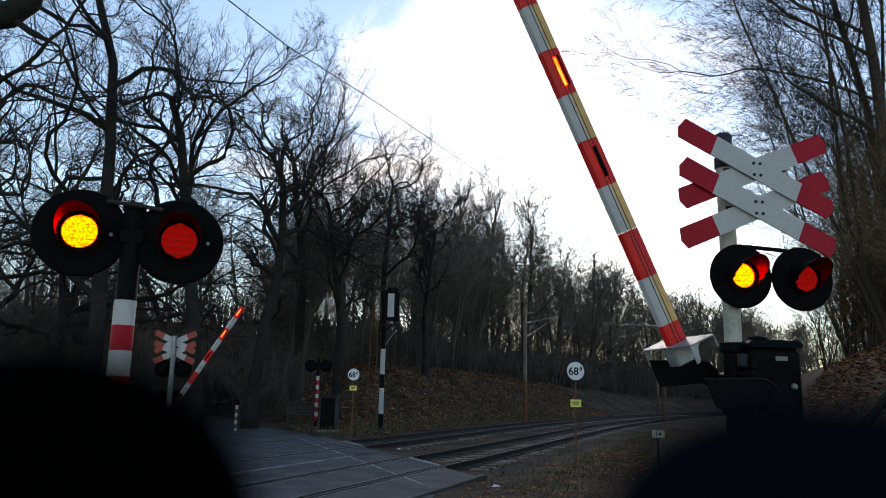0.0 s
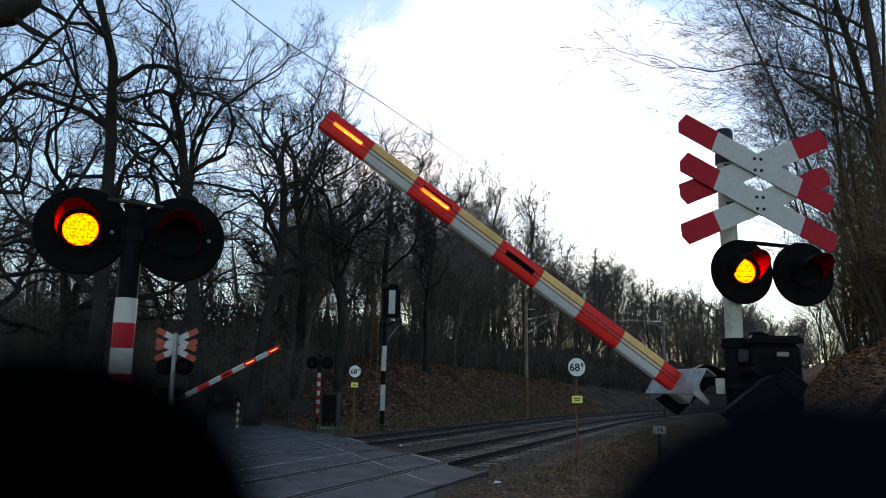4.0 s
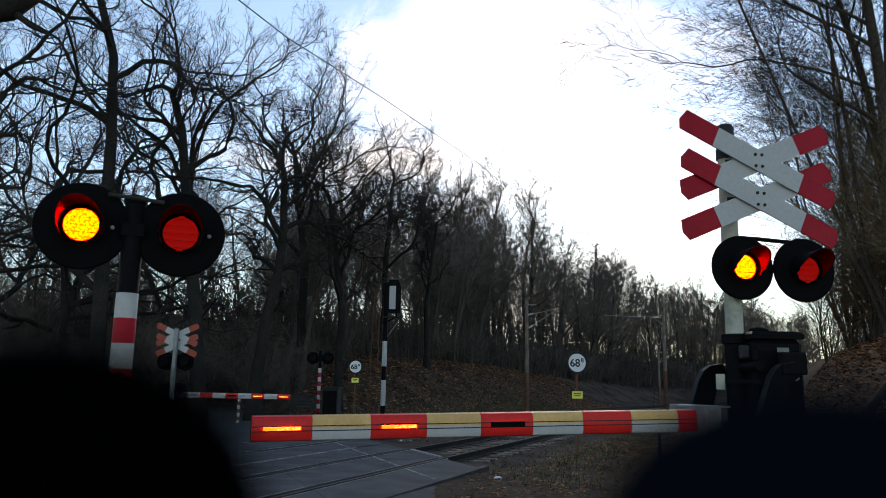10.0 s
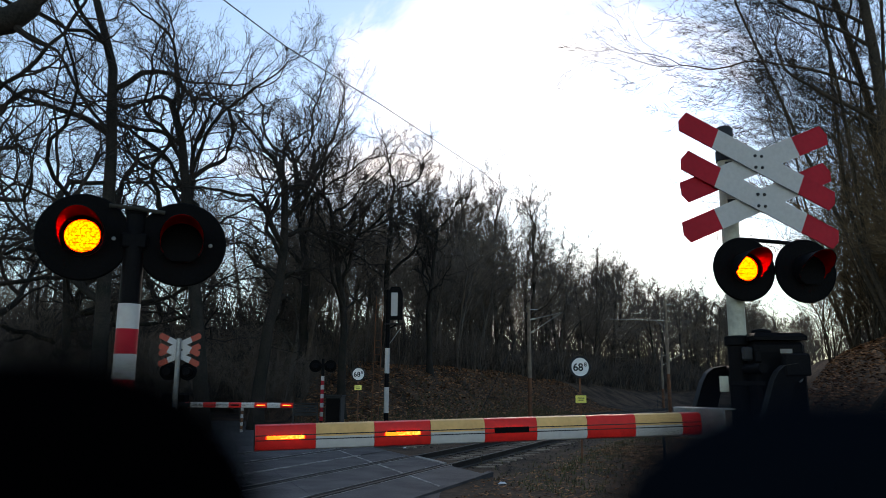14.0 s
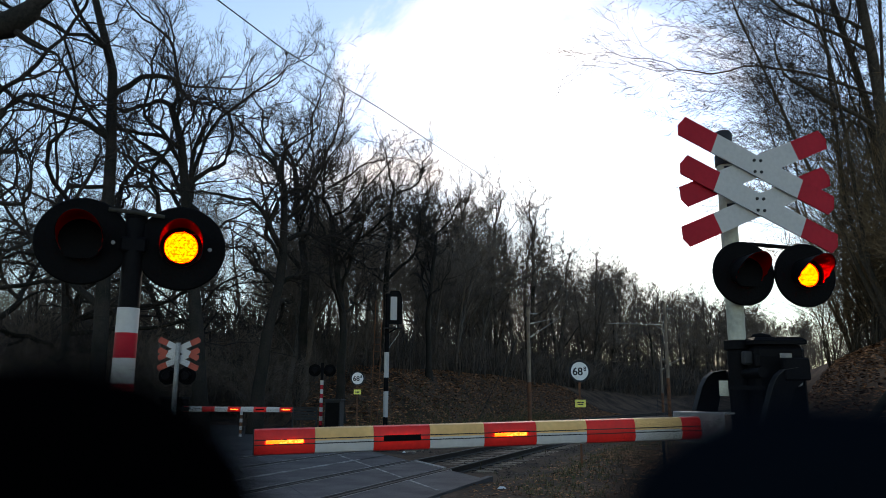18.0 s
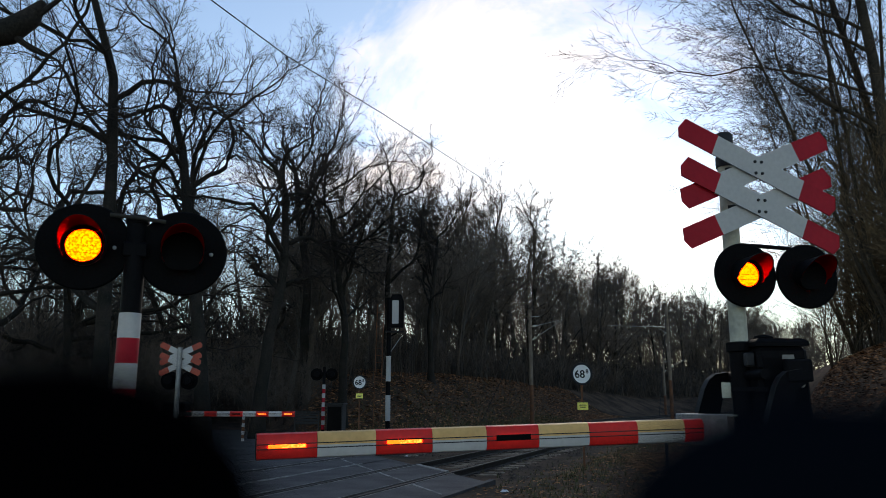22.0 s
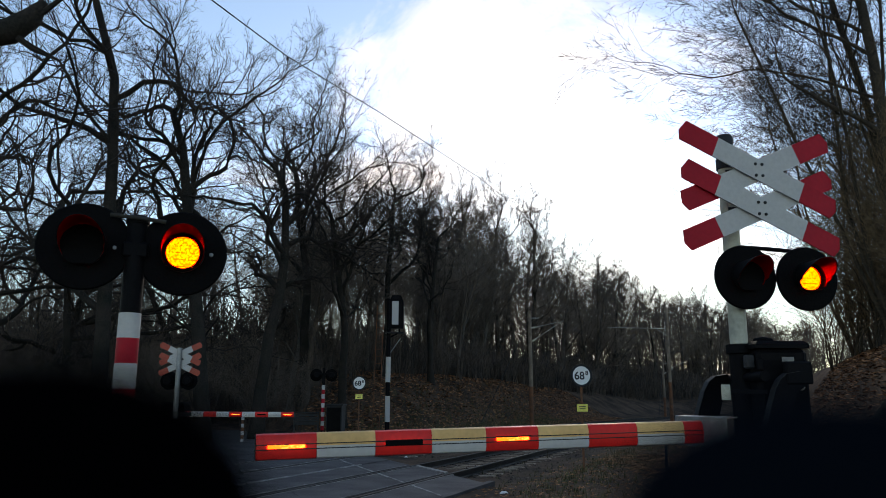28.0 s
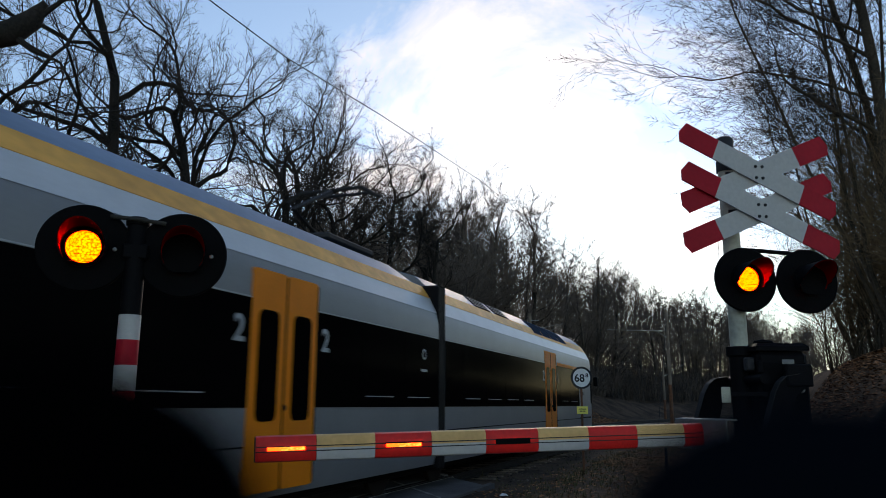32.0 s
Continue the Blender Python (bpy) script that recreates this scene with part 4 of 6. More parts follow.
def far_side():
    sign = thing("crossing_sign", pose(-7.2, 20.5, 0, 0, 0, 0), "far crossbuck seen from behind with orange-red ends on a grey post", "crossing sign")
    part("post", G().lathe([(0.0001, 0.0), (0.065, 0.0), (0.065, 2.86), (0.0001, 2.86)], 18), M["galv"], sign, "grey round post")
    cross_boards(sign, pose(0, 0.09, 0), (2.70, 2.42), 0.62, 0.155, 25, "orange")
    part("crossbar", G().tube([(-0.3, 0.06, 2.12), (0.3, 0.06, 2.12)], 0.02, 8), M["black"], sign)
    lamp(sign, pose(-0.26, 0.12, 1.98, 0, 0, 180), dark=True)
    lamp(sign, pose(0.26, 0.12, 1.98, 0, 0, 180), dark=True)
    mach = thing("barrier_machine", pose(-7.35, 20.75, 0), "dark barrier drive cabinet on the far side", "barrier machine")
    part("housing", G().box((0, 0.2, 0.72), (0.6, 0.5, 1.3), 0.03), M["black"], mach)
    part("lid", G().box((0, 0.2, 1.39), (0.64, 0.54, 0.05), 0.015), M["dark"], mach)
    part("axle", G().tube([(0.3, -0.15, 1.10), (0.3, 0.1, 1.10)], 0.035, 12), M["dark"], mach)
    arm = boom("boom_barrier", far_boom_pose(0), 0.25, 0.352, 0.0, 0.14, 0.045, 8,
               "far red and white barrier arm with small glowing strips", [(0, None), (2, "first"), (4, "second")], -1, "barrier arms")
    part("side_arm", G().box((0.02, 0.0, 0.0), (0.5, 0.12, 0.12), 0.02), M["dark"], arm)
    part("counterweight", G().box((-0.35, 0.0, 0.0), (0.3, 0.16, 0.2), 0.02), M["black"], arm)
    # second light post, seen from behind
    post = thing("warning_light_post", pose(-4.78, 30.0, 0, 0, 0, 190), "far red and white banded post with two black lamps", "signal post")
    part("pole", G().lathe([(0.0001, 0), (0.06, 0), (0.06, 2.75), (0.0001, 2.75)], 16), M["black"], post)
    z = 0.35
    for k in range(10):
        part("band", G().lathe([(0.061, z), (0.067, z), (0.067, z + 0.172), (0.061, z + 0.172)], 18, closed=True), M["white" if k % 2 else "red"], post)
        z += 0.172
    part("crossbar", G().box((0, 0, 2.50), (0.6, 0.06, 0.06), 0.01), M["black"], post)
    lamp(post, pose(-0.29, -0.05, 2.46))
    lamp(post, pose(0.29, -0.05, 2.46))
    # bollard
    bol = thing("bollard", pose(-7.38, 28.1, -0.03), "slim red and white bollard at the roadside", "bollard")
    for k in range(7):
        part("band", G().lathe([(0.0001, 0.134 * k), (0.055, 0.134 * k), (0.055, 0.134 * (k + 1) - 0.002), (0.0001, 0.134 * (k + 1) - 0.002)], 12), M["white" if k % 2 == 0 else "rust"], bol)
    # relay cabinet and rail fence
    cab = thing("relay_cabinet", pose(-4.2, 29.6, -0.03, 0, 0, -10), "dark brown steel relay cabinet beside the crossing", "cabinet")
    part("body", G().box((0, 0, 0.68), (0.62, 0.5, 1.28), 0.02), M["dark"], cab)
    part("roof", G().box((0, 0, 1.35), (0.72, 0.6, 0.07), 0.02), M["dark"], cab)
    part("door", G().box((0, -0.255, 0.68), (0.54, 0.02, 1.14), 0.01), M["under"], cab)
    part("plinth", G().box((0, 0, 0.02), (0.66, 0.54, 0.1), 0.02), M["concrete"], cab)
    fence = thing("gate_fence", pose(-5.3, 29.4, -0.03, 0, 0, 4), "low dark steel fence panel beside the cabinet", "fence")
    for x in (-0.45, 0.45):
        part("post", G().box((x, 0, 0.55), (0.06, 0.06, 1.1), 0.008), M["dark"], fence)
    for z in (0.25, 0.62, 1.05):
        part("bar", G().box((0, 0, z), (0.86, 0.035, 0.05), 0.006), M["dark"], fence)
    for k in range(4):
        part("slat", G().box((0, 0.03, 0.66 + 0.1 * k), (0.84, 0.015, 0.075), 0.004), M["dark"], fence)
    return arm


def km_sign(x, y, z_disc, z_tag, r, turn, label):
    g0 = height(x, y)
    sg = thing("kilometre_sign", pose(x, y, g0, 0, 0, turn), label, "railway sign", "kilometre signs")
    part("post", G().tube([(0, 0.02, -0.1), (0, 0.02, z_disc - g0)], 0.026, 8), M["rust"], sg, "rusty thin post")
    plate = part("plate", disc(r, 0, 0.01, 40), M["signwhite"], sg, "round white plate", m=pose(0, -0.012, z_disc - g0))
    part("rim", G().lathe([(r - 0.03, 0.0), (r + 0.014, 0.0), (r + 0.014, 0.014), (r - 0.03, 0.014)], 40, Matrix.Translation((0, -0.0005, 0)) @ FRONT, closed=True), M["ink"], plate, "black rim")
    words("68", r * 1.02, M["ink"], plate, Matrix.Translation((-r * 0.20, -0.004, -r * 0.06)) @ FRONT, "numerals")
    words("8", r * 0.56, M["ink"], plate, Matrix.Translation((r * 0.53, -0.004, r * 0.22)) @ FRONT, "numerals")
    tag = part("tag", G().box((0, -0.01, z_tag - g0), (0.25, 0.012, 0.165), 0.004), M["yellow"], sg, "small yellow plate")
    for k in range(2):
        part("text_bar", G().box((0.0, -0.0175, z_tag - g0 + 0.025 - 0.045 * k), (0.16 - 0.03 * k, 0.003, 0.018), 0.0005), M["ink"], tag)
    return sg


def rail_signal():
    sig = thing("rail_signal", pose(-2.375, 31.6, -0.05), "tall black and white railway signal mast seen from behind with ladder", "railway signal")
    part("mast", G().tube([(0, 0, 0), (0, 0, 5.75)], 0.095, 14), M["black"], sig)
    for z0, z1 in ((0.68, 1.72), (2.28, 3.32)):
        part("band", G().lathe([(0.096, z0), (0.103, z0), (0.103, z1), (0.096, z1)], 18, closed=True), M["white"], sig, "white band")
    part("foot", G().box((0, 0, 0.02), (0.45, 0.45, 0.2), 0.04), M["dark"], sig)
    head = part("head", G().hull([(x, y, z) for x in (-0.0, 0.62) for y in (-0.1, 0.12) for z in (4.5, 5.6)] + [(0.12, -0.1, 5.9), (0.5, -0.1, 5.9), (0.12, 0.12, 5.9), (0.5, 0.12, 5.9)]), M["black"], sig, "black rounded signal head")
    part("back_plate", G().box((0.27, -0.12, 5.15), (0.27, 0.03, 0.98), 0.01), M["white"], head, "white box on the signal's back")
    part("bracket", G().tube([(0, 0, 4.1), (0.45, 0, 4.35), (0.45, 0, 4.55)], 0.03, 8), M["black"], sig)
    part("stay", G().tube([(0.05, 0, 3.45), (0.5, 0, 4.1)], 0.02, 6), M["galv"], sig)
    part("platform", G().box((0.25, 0.0, 4.32), (0.8, 0.5, 0.05), 0.01), M["dark"], sig)
    for x in (-0.50, -0.22):
        part("stile", G().tube([(x - 0.12, 0.1, 0.0), (x, 0.05, 5.5)], 0.018, 6), M["rust"], sig, "rusty ladder stile")
    for k in range(17):
        z = 0.35 + 0.3 * k
        o = -0.12 * (1 - z / 5.5)
        part("rung", G().tube([(-0.50 + o, 0.09, z), (-0.22 + o, 0.09, z)], 0.011, 6), M["rust"], sig)


def line_pole(x, y, top, arms, label, guy=None):
    """A pole with thin brackets: arms holds (height, reach x, reach y, rise)."""
    z0 = height(x, y)
    pole = thing("catenary_pole", pose(x, y, z0 - 0.1), label, "catenary pole", "catenary poles")
    hgt = top - z0 + 0.1
    part("mast", G().tube([(0, 0, 0), (0, 0, hgt * 0.36)], [0.14, 0.13], 12), M["rust"], pole, "rust-brown lower mast")
    part("upper_mast", G().tube([(0, 0, hgt * 0.36), (0, 0, hgt)], [0.128, 0.105], 12), M["timber"], pole)
    for z, ax, ay, rise in arms:
        z -= z0 - 0.1
        part("arm", G().tube([(0, 0, z), (ax, ay, z + rise)], [0.019, 0.015], 6), M["galv"], pole)
        part("insulator", G().lathe([(0.0001, -0.14), (0.06, -0.14), (0.045, -0.07), (0.06, 0), (0.045, 0.07), (0.06, 0.14), (0.0001, 0.14)], 10,
                                    Matrix.Translation((ax * 0.12, ay * 0.12, z + rise * 0.12)) @ Vector((ax, ay, rise)).to_track_quat("Z", "Y").to_matrix().to_4x4()), M["post"], pole)
    part("top_fitting", G().box((0.35, 0, hgt - 0.45), (0.5, 0.05, 0.05), 0.01), M["galv"], pole)
    if guy:
        part("guy_wire", G().tube([(0, 0, hgt * 0.93), (guy[0], guy[1], 0.1)], 0.02, 5), M["wire"], pole)


def wires():
    """Overhead line above the near track: carrying cable, contact wire, droppers."""
    line = thing("overhead_wire", Matrix(), "thin dark overhead wire with droppers above the track", "wire")
    pts = [tp(6.4, s, z) for s, z in ((-60, 8.2), (-30, 7.2), (-8, 6.85), (4, 6.85), (9.7, 6.95), (13.3, 7.3), (20, 7.8), (34, 8.2))]
    part("carrying_cable", G().tube(pts, 0.009, 6), M["wire"], line)
    for s, z in ((-14, 6.9), (9.75, 6.93), (24, 7.9)):
        part("dropper", G().tube([tp(6.4, s, z), tp(6.4, s, z - 0.28)], 0.006, 5), M["wire"], line)
        part("clip", G().box(tuple(tp(6.4, s, z - 0.01)), (0.04, 0.05, 0.05), 0.008), M["dark"], line)
    thin = [tp(12.2, s, z) for s, z in ((-60, 9.5), (6, 8.6), (20, 8.4), (40, 8.2))]
    part("second_cable", G().tube(thin, 0.008, 5), M["wire"], line)


def small_plate():
    pl = thing("number_plate_post", pose(3.02, 10.6, height(3.02, 10.6)), "small white plate lettered 14 on a short post", "sign")
    part("post", G().tube([(0, 0.02, -0.1), (0, 0.02, 1.0)], 0.02, 8), M["dark"], pl)
    plate = part("plate", G().box((0, 0, 0.98), (0.17, 0.01, 0.10), 0.003), M["post"], pl, "white plate")
    words("14", 0.085, M["ink"], plate, Matrix.Translation((0, -0.007, 0.98)) @ FRONT, "numerals")


warning_light()
crossing_sign()
NEAR_ARM = near_barrier()
FAR_ARM = far_side()
km_sign(3.07, 17.2, 2.04, 1.325, 0.235, 8, "round white kilometre sign with a yellow tag on a rusty post")
km_sign(-3.0, 26.66, 2.078, 1.61, 0.235, -4, "farther round white kilometre sign with a yellow tag")
rail_signal()
line_pole(5.396, 48.0, 7.16, [(5.15, 2.2, 0.3, 1.45), (6.05, 1.9, 0.3, 0.45)], "grey-brown overhead line pole with a slanting bracket and guy wire", (-3.4, -1.5))
line_pole(16.85, 57.2, 8.6, [(6.4, -0.9, -0.1, 0.55), (6.95, -4.6, -0.3, 0.05), (3.9, 1.3, 0.2, 0.6)], "overhead line pole with a long cross arm beside the track", (-1.6, -2.0))
line_pole(22.9, 80.0, 5.9, [(4.4, 1.2, 0.4, 0.5)], "distant overhead line pole on the bend")
wires()
small_plate()


# ---------------------------------------------------------------- the train
# local x: the way it runs, origin at the nose on rail level; the side towards the road is -y
PROFILE = [(1.36, 0.42), (1.41, 0.60), (1.44, 1.0), (1.44, 2.55), (1.435, 2.85), (1.40, 3.05), (1.26, 3.32), (1.10, 3.55), (0.80, 3.82), (0.40, 3.95), (0.0, 3.98)]


def ring(scale_y=1.0, top=9.9, back=0.0):
    half = [(y * scale_y, min(z, top)) for y, z in PROFILE]
    return [(-y, z) for y, z in half] + [(y, z) for y, z in half[-2::-1]]


def nose_section(u):
    """Section at u metres behind the nose tip: half-width factor and roof limit."""
    t = min(1.0, u / 2.6)
    wide = 0.70 + 0.30 * math.sqrt(max(0.0, 1 - (1 - min(1.0, u / 1.5)) ** 2))
    roof = 2.62 + (3.98 - 2.62) * math.sqrt(max(0.0, 1 - (1 - t) ** 2.2))
    return wide, roof


def end_roof(u):
    """Roof limit u metres behind the front end of a car without a nose: it slopes down to the gangway."""
    return 3.56 + 0.44 * min(1.0, u / 1.3)


def shell(xs, lo, hi, proud, parent, name, mat, label="", side=-1, nose=False):
    """A band of the body's outer skin between two profile rows, a few millimetres proud."""
    rows, n = [], len(xs)
    prof = PROFILE[lo:hi + 1]
    vs, fs = [], []
    for x in xs:
        w, roof = nose_section(-x) if nose else (1.0, end_roof(xs[0] - x))
        for k, (y, z) in enumerate(prof):
            zz = min(z, roof - 0.003 * (len(PROFILE) - lo - k))
            vs.append((x, side * (y * w + proud), zz + (proud if z > 3.1 else 0)))
        for k, (y, z) in enumerate(prof):
            zz = min(z, roof)
            vs.append((x, side * (y * w - 0.03), zz - (0.03 if z > 3.1 else 0)))
    q = len(prof) * 2
    h = len(prof)
    for i in range(n - 1):
        for k in range(h - 1):
            fs.append((i * q + k, (i + 1) * q + k, (i + 1) * q + k + 1, i * q + k + 1))
            fs.append((i * q + h + k, i * q + h + k + 1, (i + 1) * q + h + k + 1, (i + 1) * q + h + k))
        fs.append((i * q, i * q + h, (i + 1) * q + h, (i + 1) * q))
        fs.append((i * q + h - 1, (i + 1) * q + h - 1, (i + 1) * q + 2 * h - 1, i * q + 2 * h - 1))
    for i in (0, n - 1):
        fs.append(tuple([i * q + k for k in range(h)] + [i * q + h + k for k in range(h - 1, -1, -1)]))
    return part(name, G().add(vs, fs), M[mat], parent, label, smooth=40)


def body_core(x0, x1, nose=False):
    xs = [x0, x0 - 0.4, x0 - 0.8, x0 - 1.15, x0 - 1.4] + [x0 - 1.4 + (x1 - x0 + 1.4) * k / 8 for k in range(1, 9)]
    if nose:
        xs = [-0.0005, -0.05, -0.15, -0.3, -0.5, -0.8, -1.2, -1.7, -2.3, -3.0, -6, -10, x1]
    vs, fs = [], []
    for x in xs:
        w, roof = nose_section(-x) if nose else (1.0, end_roof(x0 - x))
        vs += [(x, y, z) for y, z in ring(w, roof)]
    q = len(ring())
    for i in range(len(xs) - 1):
        for k in range(q):
            fs.append((i * q + k, i * q + (k + 1) % q, (i + 1) * q + (k + 1) % q, (i + 1) * q + k))
    fs += [tuple(range(q)), tuple(range((len(xs) - 1) * q, len(xs) * q))]
    return G().add(vs, fs)


def slab(x0, x1, z0, z1, y, t=0.012, bevel=0.004):
    return G().box(((x0 + x1) / 2, y, (z0 + z1) / 2), (abs(x1 - x0), t, z1 - z0), bevel)


def rounded_panel(x0, x1, z0, z1, r, t=0.012):
    pts = []
    for cx, cz, a0 in ((x1 - r, z1 - r, 0), (x0 + r, z1 - r, 90), (x0 + r, z0 + r, 180), (x1 - r, z0 + r, 270)):
        for k in range(5):
            a = radians(a0 + 22.5 * k)
            pts.append((cx + r * math.cos(a), cz + r * math.sin(a)))
    return G().prism(pts, t)


def door_set(train, x_mid, side=-1):
    """A pair of orange door leaves with dark panes."""
    for k, c in enumerate((x_mid - 0.36, x_mid + 0.36)):
        y = side * 1.452
        leaf = part("door", rounded_panel(c - 0.345, c + 0.345, 0.50, 2.93, 0.05, 0.03), M["torange"], train, "orange door leaf", m=pose(0, y if side < 0 else y - 0.03, 0))
        part("door_pane", rounded_panel(c - 0.20, c + 0.20, 1.25, 2.48, 0.09, 0.01), M["tglass"], leaf, "tall dark door pane", m=pose(0, -0.008 if side < 0 else 0.028, 0))
        part("seal", slab(c + 0.338, c + 0.358, 0.52, 2.90, 0.0 if side < 0 else 0.03, 0.014), M["tblack"], leaf)
    part("door_button", G().lathe([(0.0001, 0), (0.035, 0), (0.03, 0.015), (0.0001, 0.016)], 12, Matrix.Translation((x_mid, side * 1.465, 1.40)) @ FRONT), M["tblack"], train)


def bogie(train, x):
    bg = part("bogie", G().box((x, 0, 0.52), (2.9, 2.1, 0.28), 0.05), M["under"], train, "dark bogie frame")
    for dx in (-1.25, 1.25):
        for y in (-0.76, 0.76):
            part("wheel", G().lathe([(0.0001, -0.06), (0.42, -0.06), (0.43, 0.05), (0.45, 0.06), (0.0001, 0.07)], 24, Matrix.Translation((x + dx, y, 0.425)) @ FRONT), M["rail"], bg)


def car(train, x_front, length, nose, door_at):
    x0, x1 = x_front, x_front - length
    core = part("car_body", body_core(x0, x1, nose), M["tgrey"], train, "light grey car body")
    if nose:
        xs_side = [-0.35, -0.6, -0.9, -1.3, -1.8, -2.4, -3.0, -6, -10, -14, x1 + 0.02]
    else:
        xs_side = [x0 - 0.02, x0 - 0.42, x0 - 0.82, x0 - 1.17, x0 - 1.42] + [x0 - 1.42 - (length - 1.44) * k / 8 for k in range(1, 9)]
    for side in (-1, 1):
        shell(xs_side, 5, 6, 0.006, train, "cornice", "tlight", "silver upper body edge", side, nose)
        shell(xs_side, 6, 7, 0.010, train, "yellow_band", "tyellow", "pale orange band along the roof edge", side, nose)
        shell(xs_side, 7, 9, 0.006, train, "roof_side", "troof", "roof side, its blue-grey tinted for the reflected sky", side, nose)
        lo = -3.45 if nose else x0 + 0.004
        part("window_band", slab(lo, x1 - 0.004, 1.40, 2.58, side * 1.443), M["tglass"], train, "long dark tinted window band")
        # panes with fine frames and sliding vents
        x, k = lo - 0.15, 0
        while x - 1.45 > x1 + 0.3:
            if not any(abs(x - 0.7 - dd) < 1.5 for dd in door_at):
                pane = part("window_pane", rounded_panel(x - 1.4, x, 1.50, 2.50, 0.06, 0.006), M["tglass"], train, m=pose(0, side * 1.4525 - (0 if side < 0 else 0.003), 0))
                part("vent_bar", slab(x - 1.25, x - 0.3, 1.545, 1.558, 0.0 if side < 0 else 0.006, 0.006, 0.001), M["tmark"], pane)
            x -= 1.5
            k += 1
        for dd in door_at:
            door_set(train, dd, side)
        part("skirt_line", slab(x0 - (1.2 if nose else 0.1), x1 + 0.1, 0.98, 1.0, side * 1.441, 0.004, 0.001), M["tblack"], train)
        part("top_line", slab(x0 - (3.2 if nose else 0.1), x1 + 0.1, 2.585, 2.60, side * 1.444, 0.006, 0.001), M["tmark"], train)
    return core


def train_model():
    train = thing("train", train_pose(0.0), "silver grey regional train with dark windows and orange doors", "train")
    L1 = 16.45
    door1 = -7.8
    car(train, 0.0, L1, True, [door1])
    car(train, -L1 - 0.34, 16.86, False, [-21.80, -30.5])
    car(train, -L1 - 0.6 - 17.2, 16.6, False, [-38.5, -47.0])
    for x, wide in ((-L1 - 0.17, 0.34), (-L1 - 17.5, 0.6)):
        part("gangway", G().box((x, 0, 1.95), (wide + 0.03, 2.87, 3.2), 0.02), M["tblack"], train, "black folded gangway")
        for k in range(5):
            part("gangway_fold", G().box((x + (k - 2) * wide * 0.18, 0, 1.95), (0.03, 2.876, 3.24), 0.005), M["tblack"], train)
        bogie(train, x)
    bogie(train, -3.6)
    bogie(train, -L1 - 0.6 - 33.0)
    part("underframe", G().box((-25, 0, 0.42), (48, 2.2, 0.3), 0.05), M["under"], train)
    # cab: side window, front screen, mirror, markings
    for side in (-1, 1):
        part("first_class_line", slab(-3.45, -6.9, 2.58, 2.68, side * 1.446, 0.008), M["torange"], train, "orange line over the front windows")
        part("cab_side_panel", rounded_panel(-3.4, -1.3, 1.0, 1.03, 0.012, 0.006), M["tblack"], train, m=pose(0, side * 1.447, 0))
        door = part("cab_door", rounded_panel(-3.13, -2.45, 1.10, 2.10, 0.08, 0.006), M["tgrey"], train, "grey cab hatch", m=pose(0, side * 1.444 - (0.003 if side < 0 else 0.0), 0))
        part("hatch_outline", rounded_panel(-3.148, -2.432, 1.082, 2.118, 0.095, 0.004), M["dark"], door, "dark joint round the hatch", m=pose(0, 0.001, 0))
        part("hatch_grip", rounded_panel(-3.05, -2.72, 1.76, 1.88, 0.02, 0.008), M["tblack"], door, m=pose(0, -0.004 if side < 0 else 0.002, 0))
        part("name_bar", slab(-3.0, -1.80, 2.35, 2.49, side * 1.444, 0.006, 0.002), M["dark"], train, "dark grey lettering bar")
        part("teal_bar", slab(-3.05, -1.80, 2.22, 2.31, side * 1.444, 0.006, 0.002), M["teal"], train, "teal stripe under the lettering")
        pts = []
        for x, z0, z1 in ((-1.15, 1.50, 2.66), (-0.65, 1.46, 2.64), (-0.30, 1.46, 2.58), (-0.06, 1.46, 2.42)):
            w = nose_section(-x)[0] * 1.44 + 0.02
            pts += [(x, side * w, z0), (x, side * w, z1), (x, side * (w - 0.06), z0), (x, side * (w - 0.06), z1)]
        part("cab_window", G().hull(pts), M["tglass"], train, "black cab side window")
        part("mirror", G().box((-0.2, side * 1.47, 2.30), (0.10, 0.16, 0.34), 0.03), M["tblack"], train)
        for x, txt in ((door1 - 0.92, "2"), (-21.80 + 0.92, "2"), (-21.80 - 0.92, "2"), (door1 + 0.92, "1")):
            words(txt, 0.40, M["tmark"], train, Matrix.Translation((x, side * 1.4565, 2.22)) @ (FRONT if side < 0 else pose(0, 0, 0, 90, 0, 180)), "class_numeral")
        for x in (-17.5, -3.8):
            sgn = part("notice", rounded_panel(x - 0.09, x + 0.09, 2.18, 2.36, 0.08, 0.004), M["tmark"], train, m=pose(0, side * 1.456, 0))
            part("notice_bar", slab(x - 0.14, x + 0.12, 1.98, 2.02, 0.0, 0.004, 0.001), M["tmark"], sgn)
            part("notice_core", rounded_panel(x - 0.055, x + 0.055, 2.215, 2.325, 0.05, 0.004), M["tblack"], sgn, m=pose(0, -0.003 if side < 0 else 0.003, 0))
    part("front_screen", G().hull([(0.012, y, z) for y in (-0.86, 0.86) for z in (1.55, 2.45)] + [(-0.35, y, 2.95) for y in (-0.9, 0.9)] + [(-0.2, y, 1.55) for y in (-1.0, 1.0)]), M["tglass"], train, "black front window")
    part("coupler", G().box((0.2, 0, 0.75), (0.5, 0.35, 0.3), 0.05), M["under"], train, "dark coupler")
    part("bumper", G().box((-0.1, 0, 0.55), (0.5, 2.0, 0.4), 0.08), M["tgrey"], train)
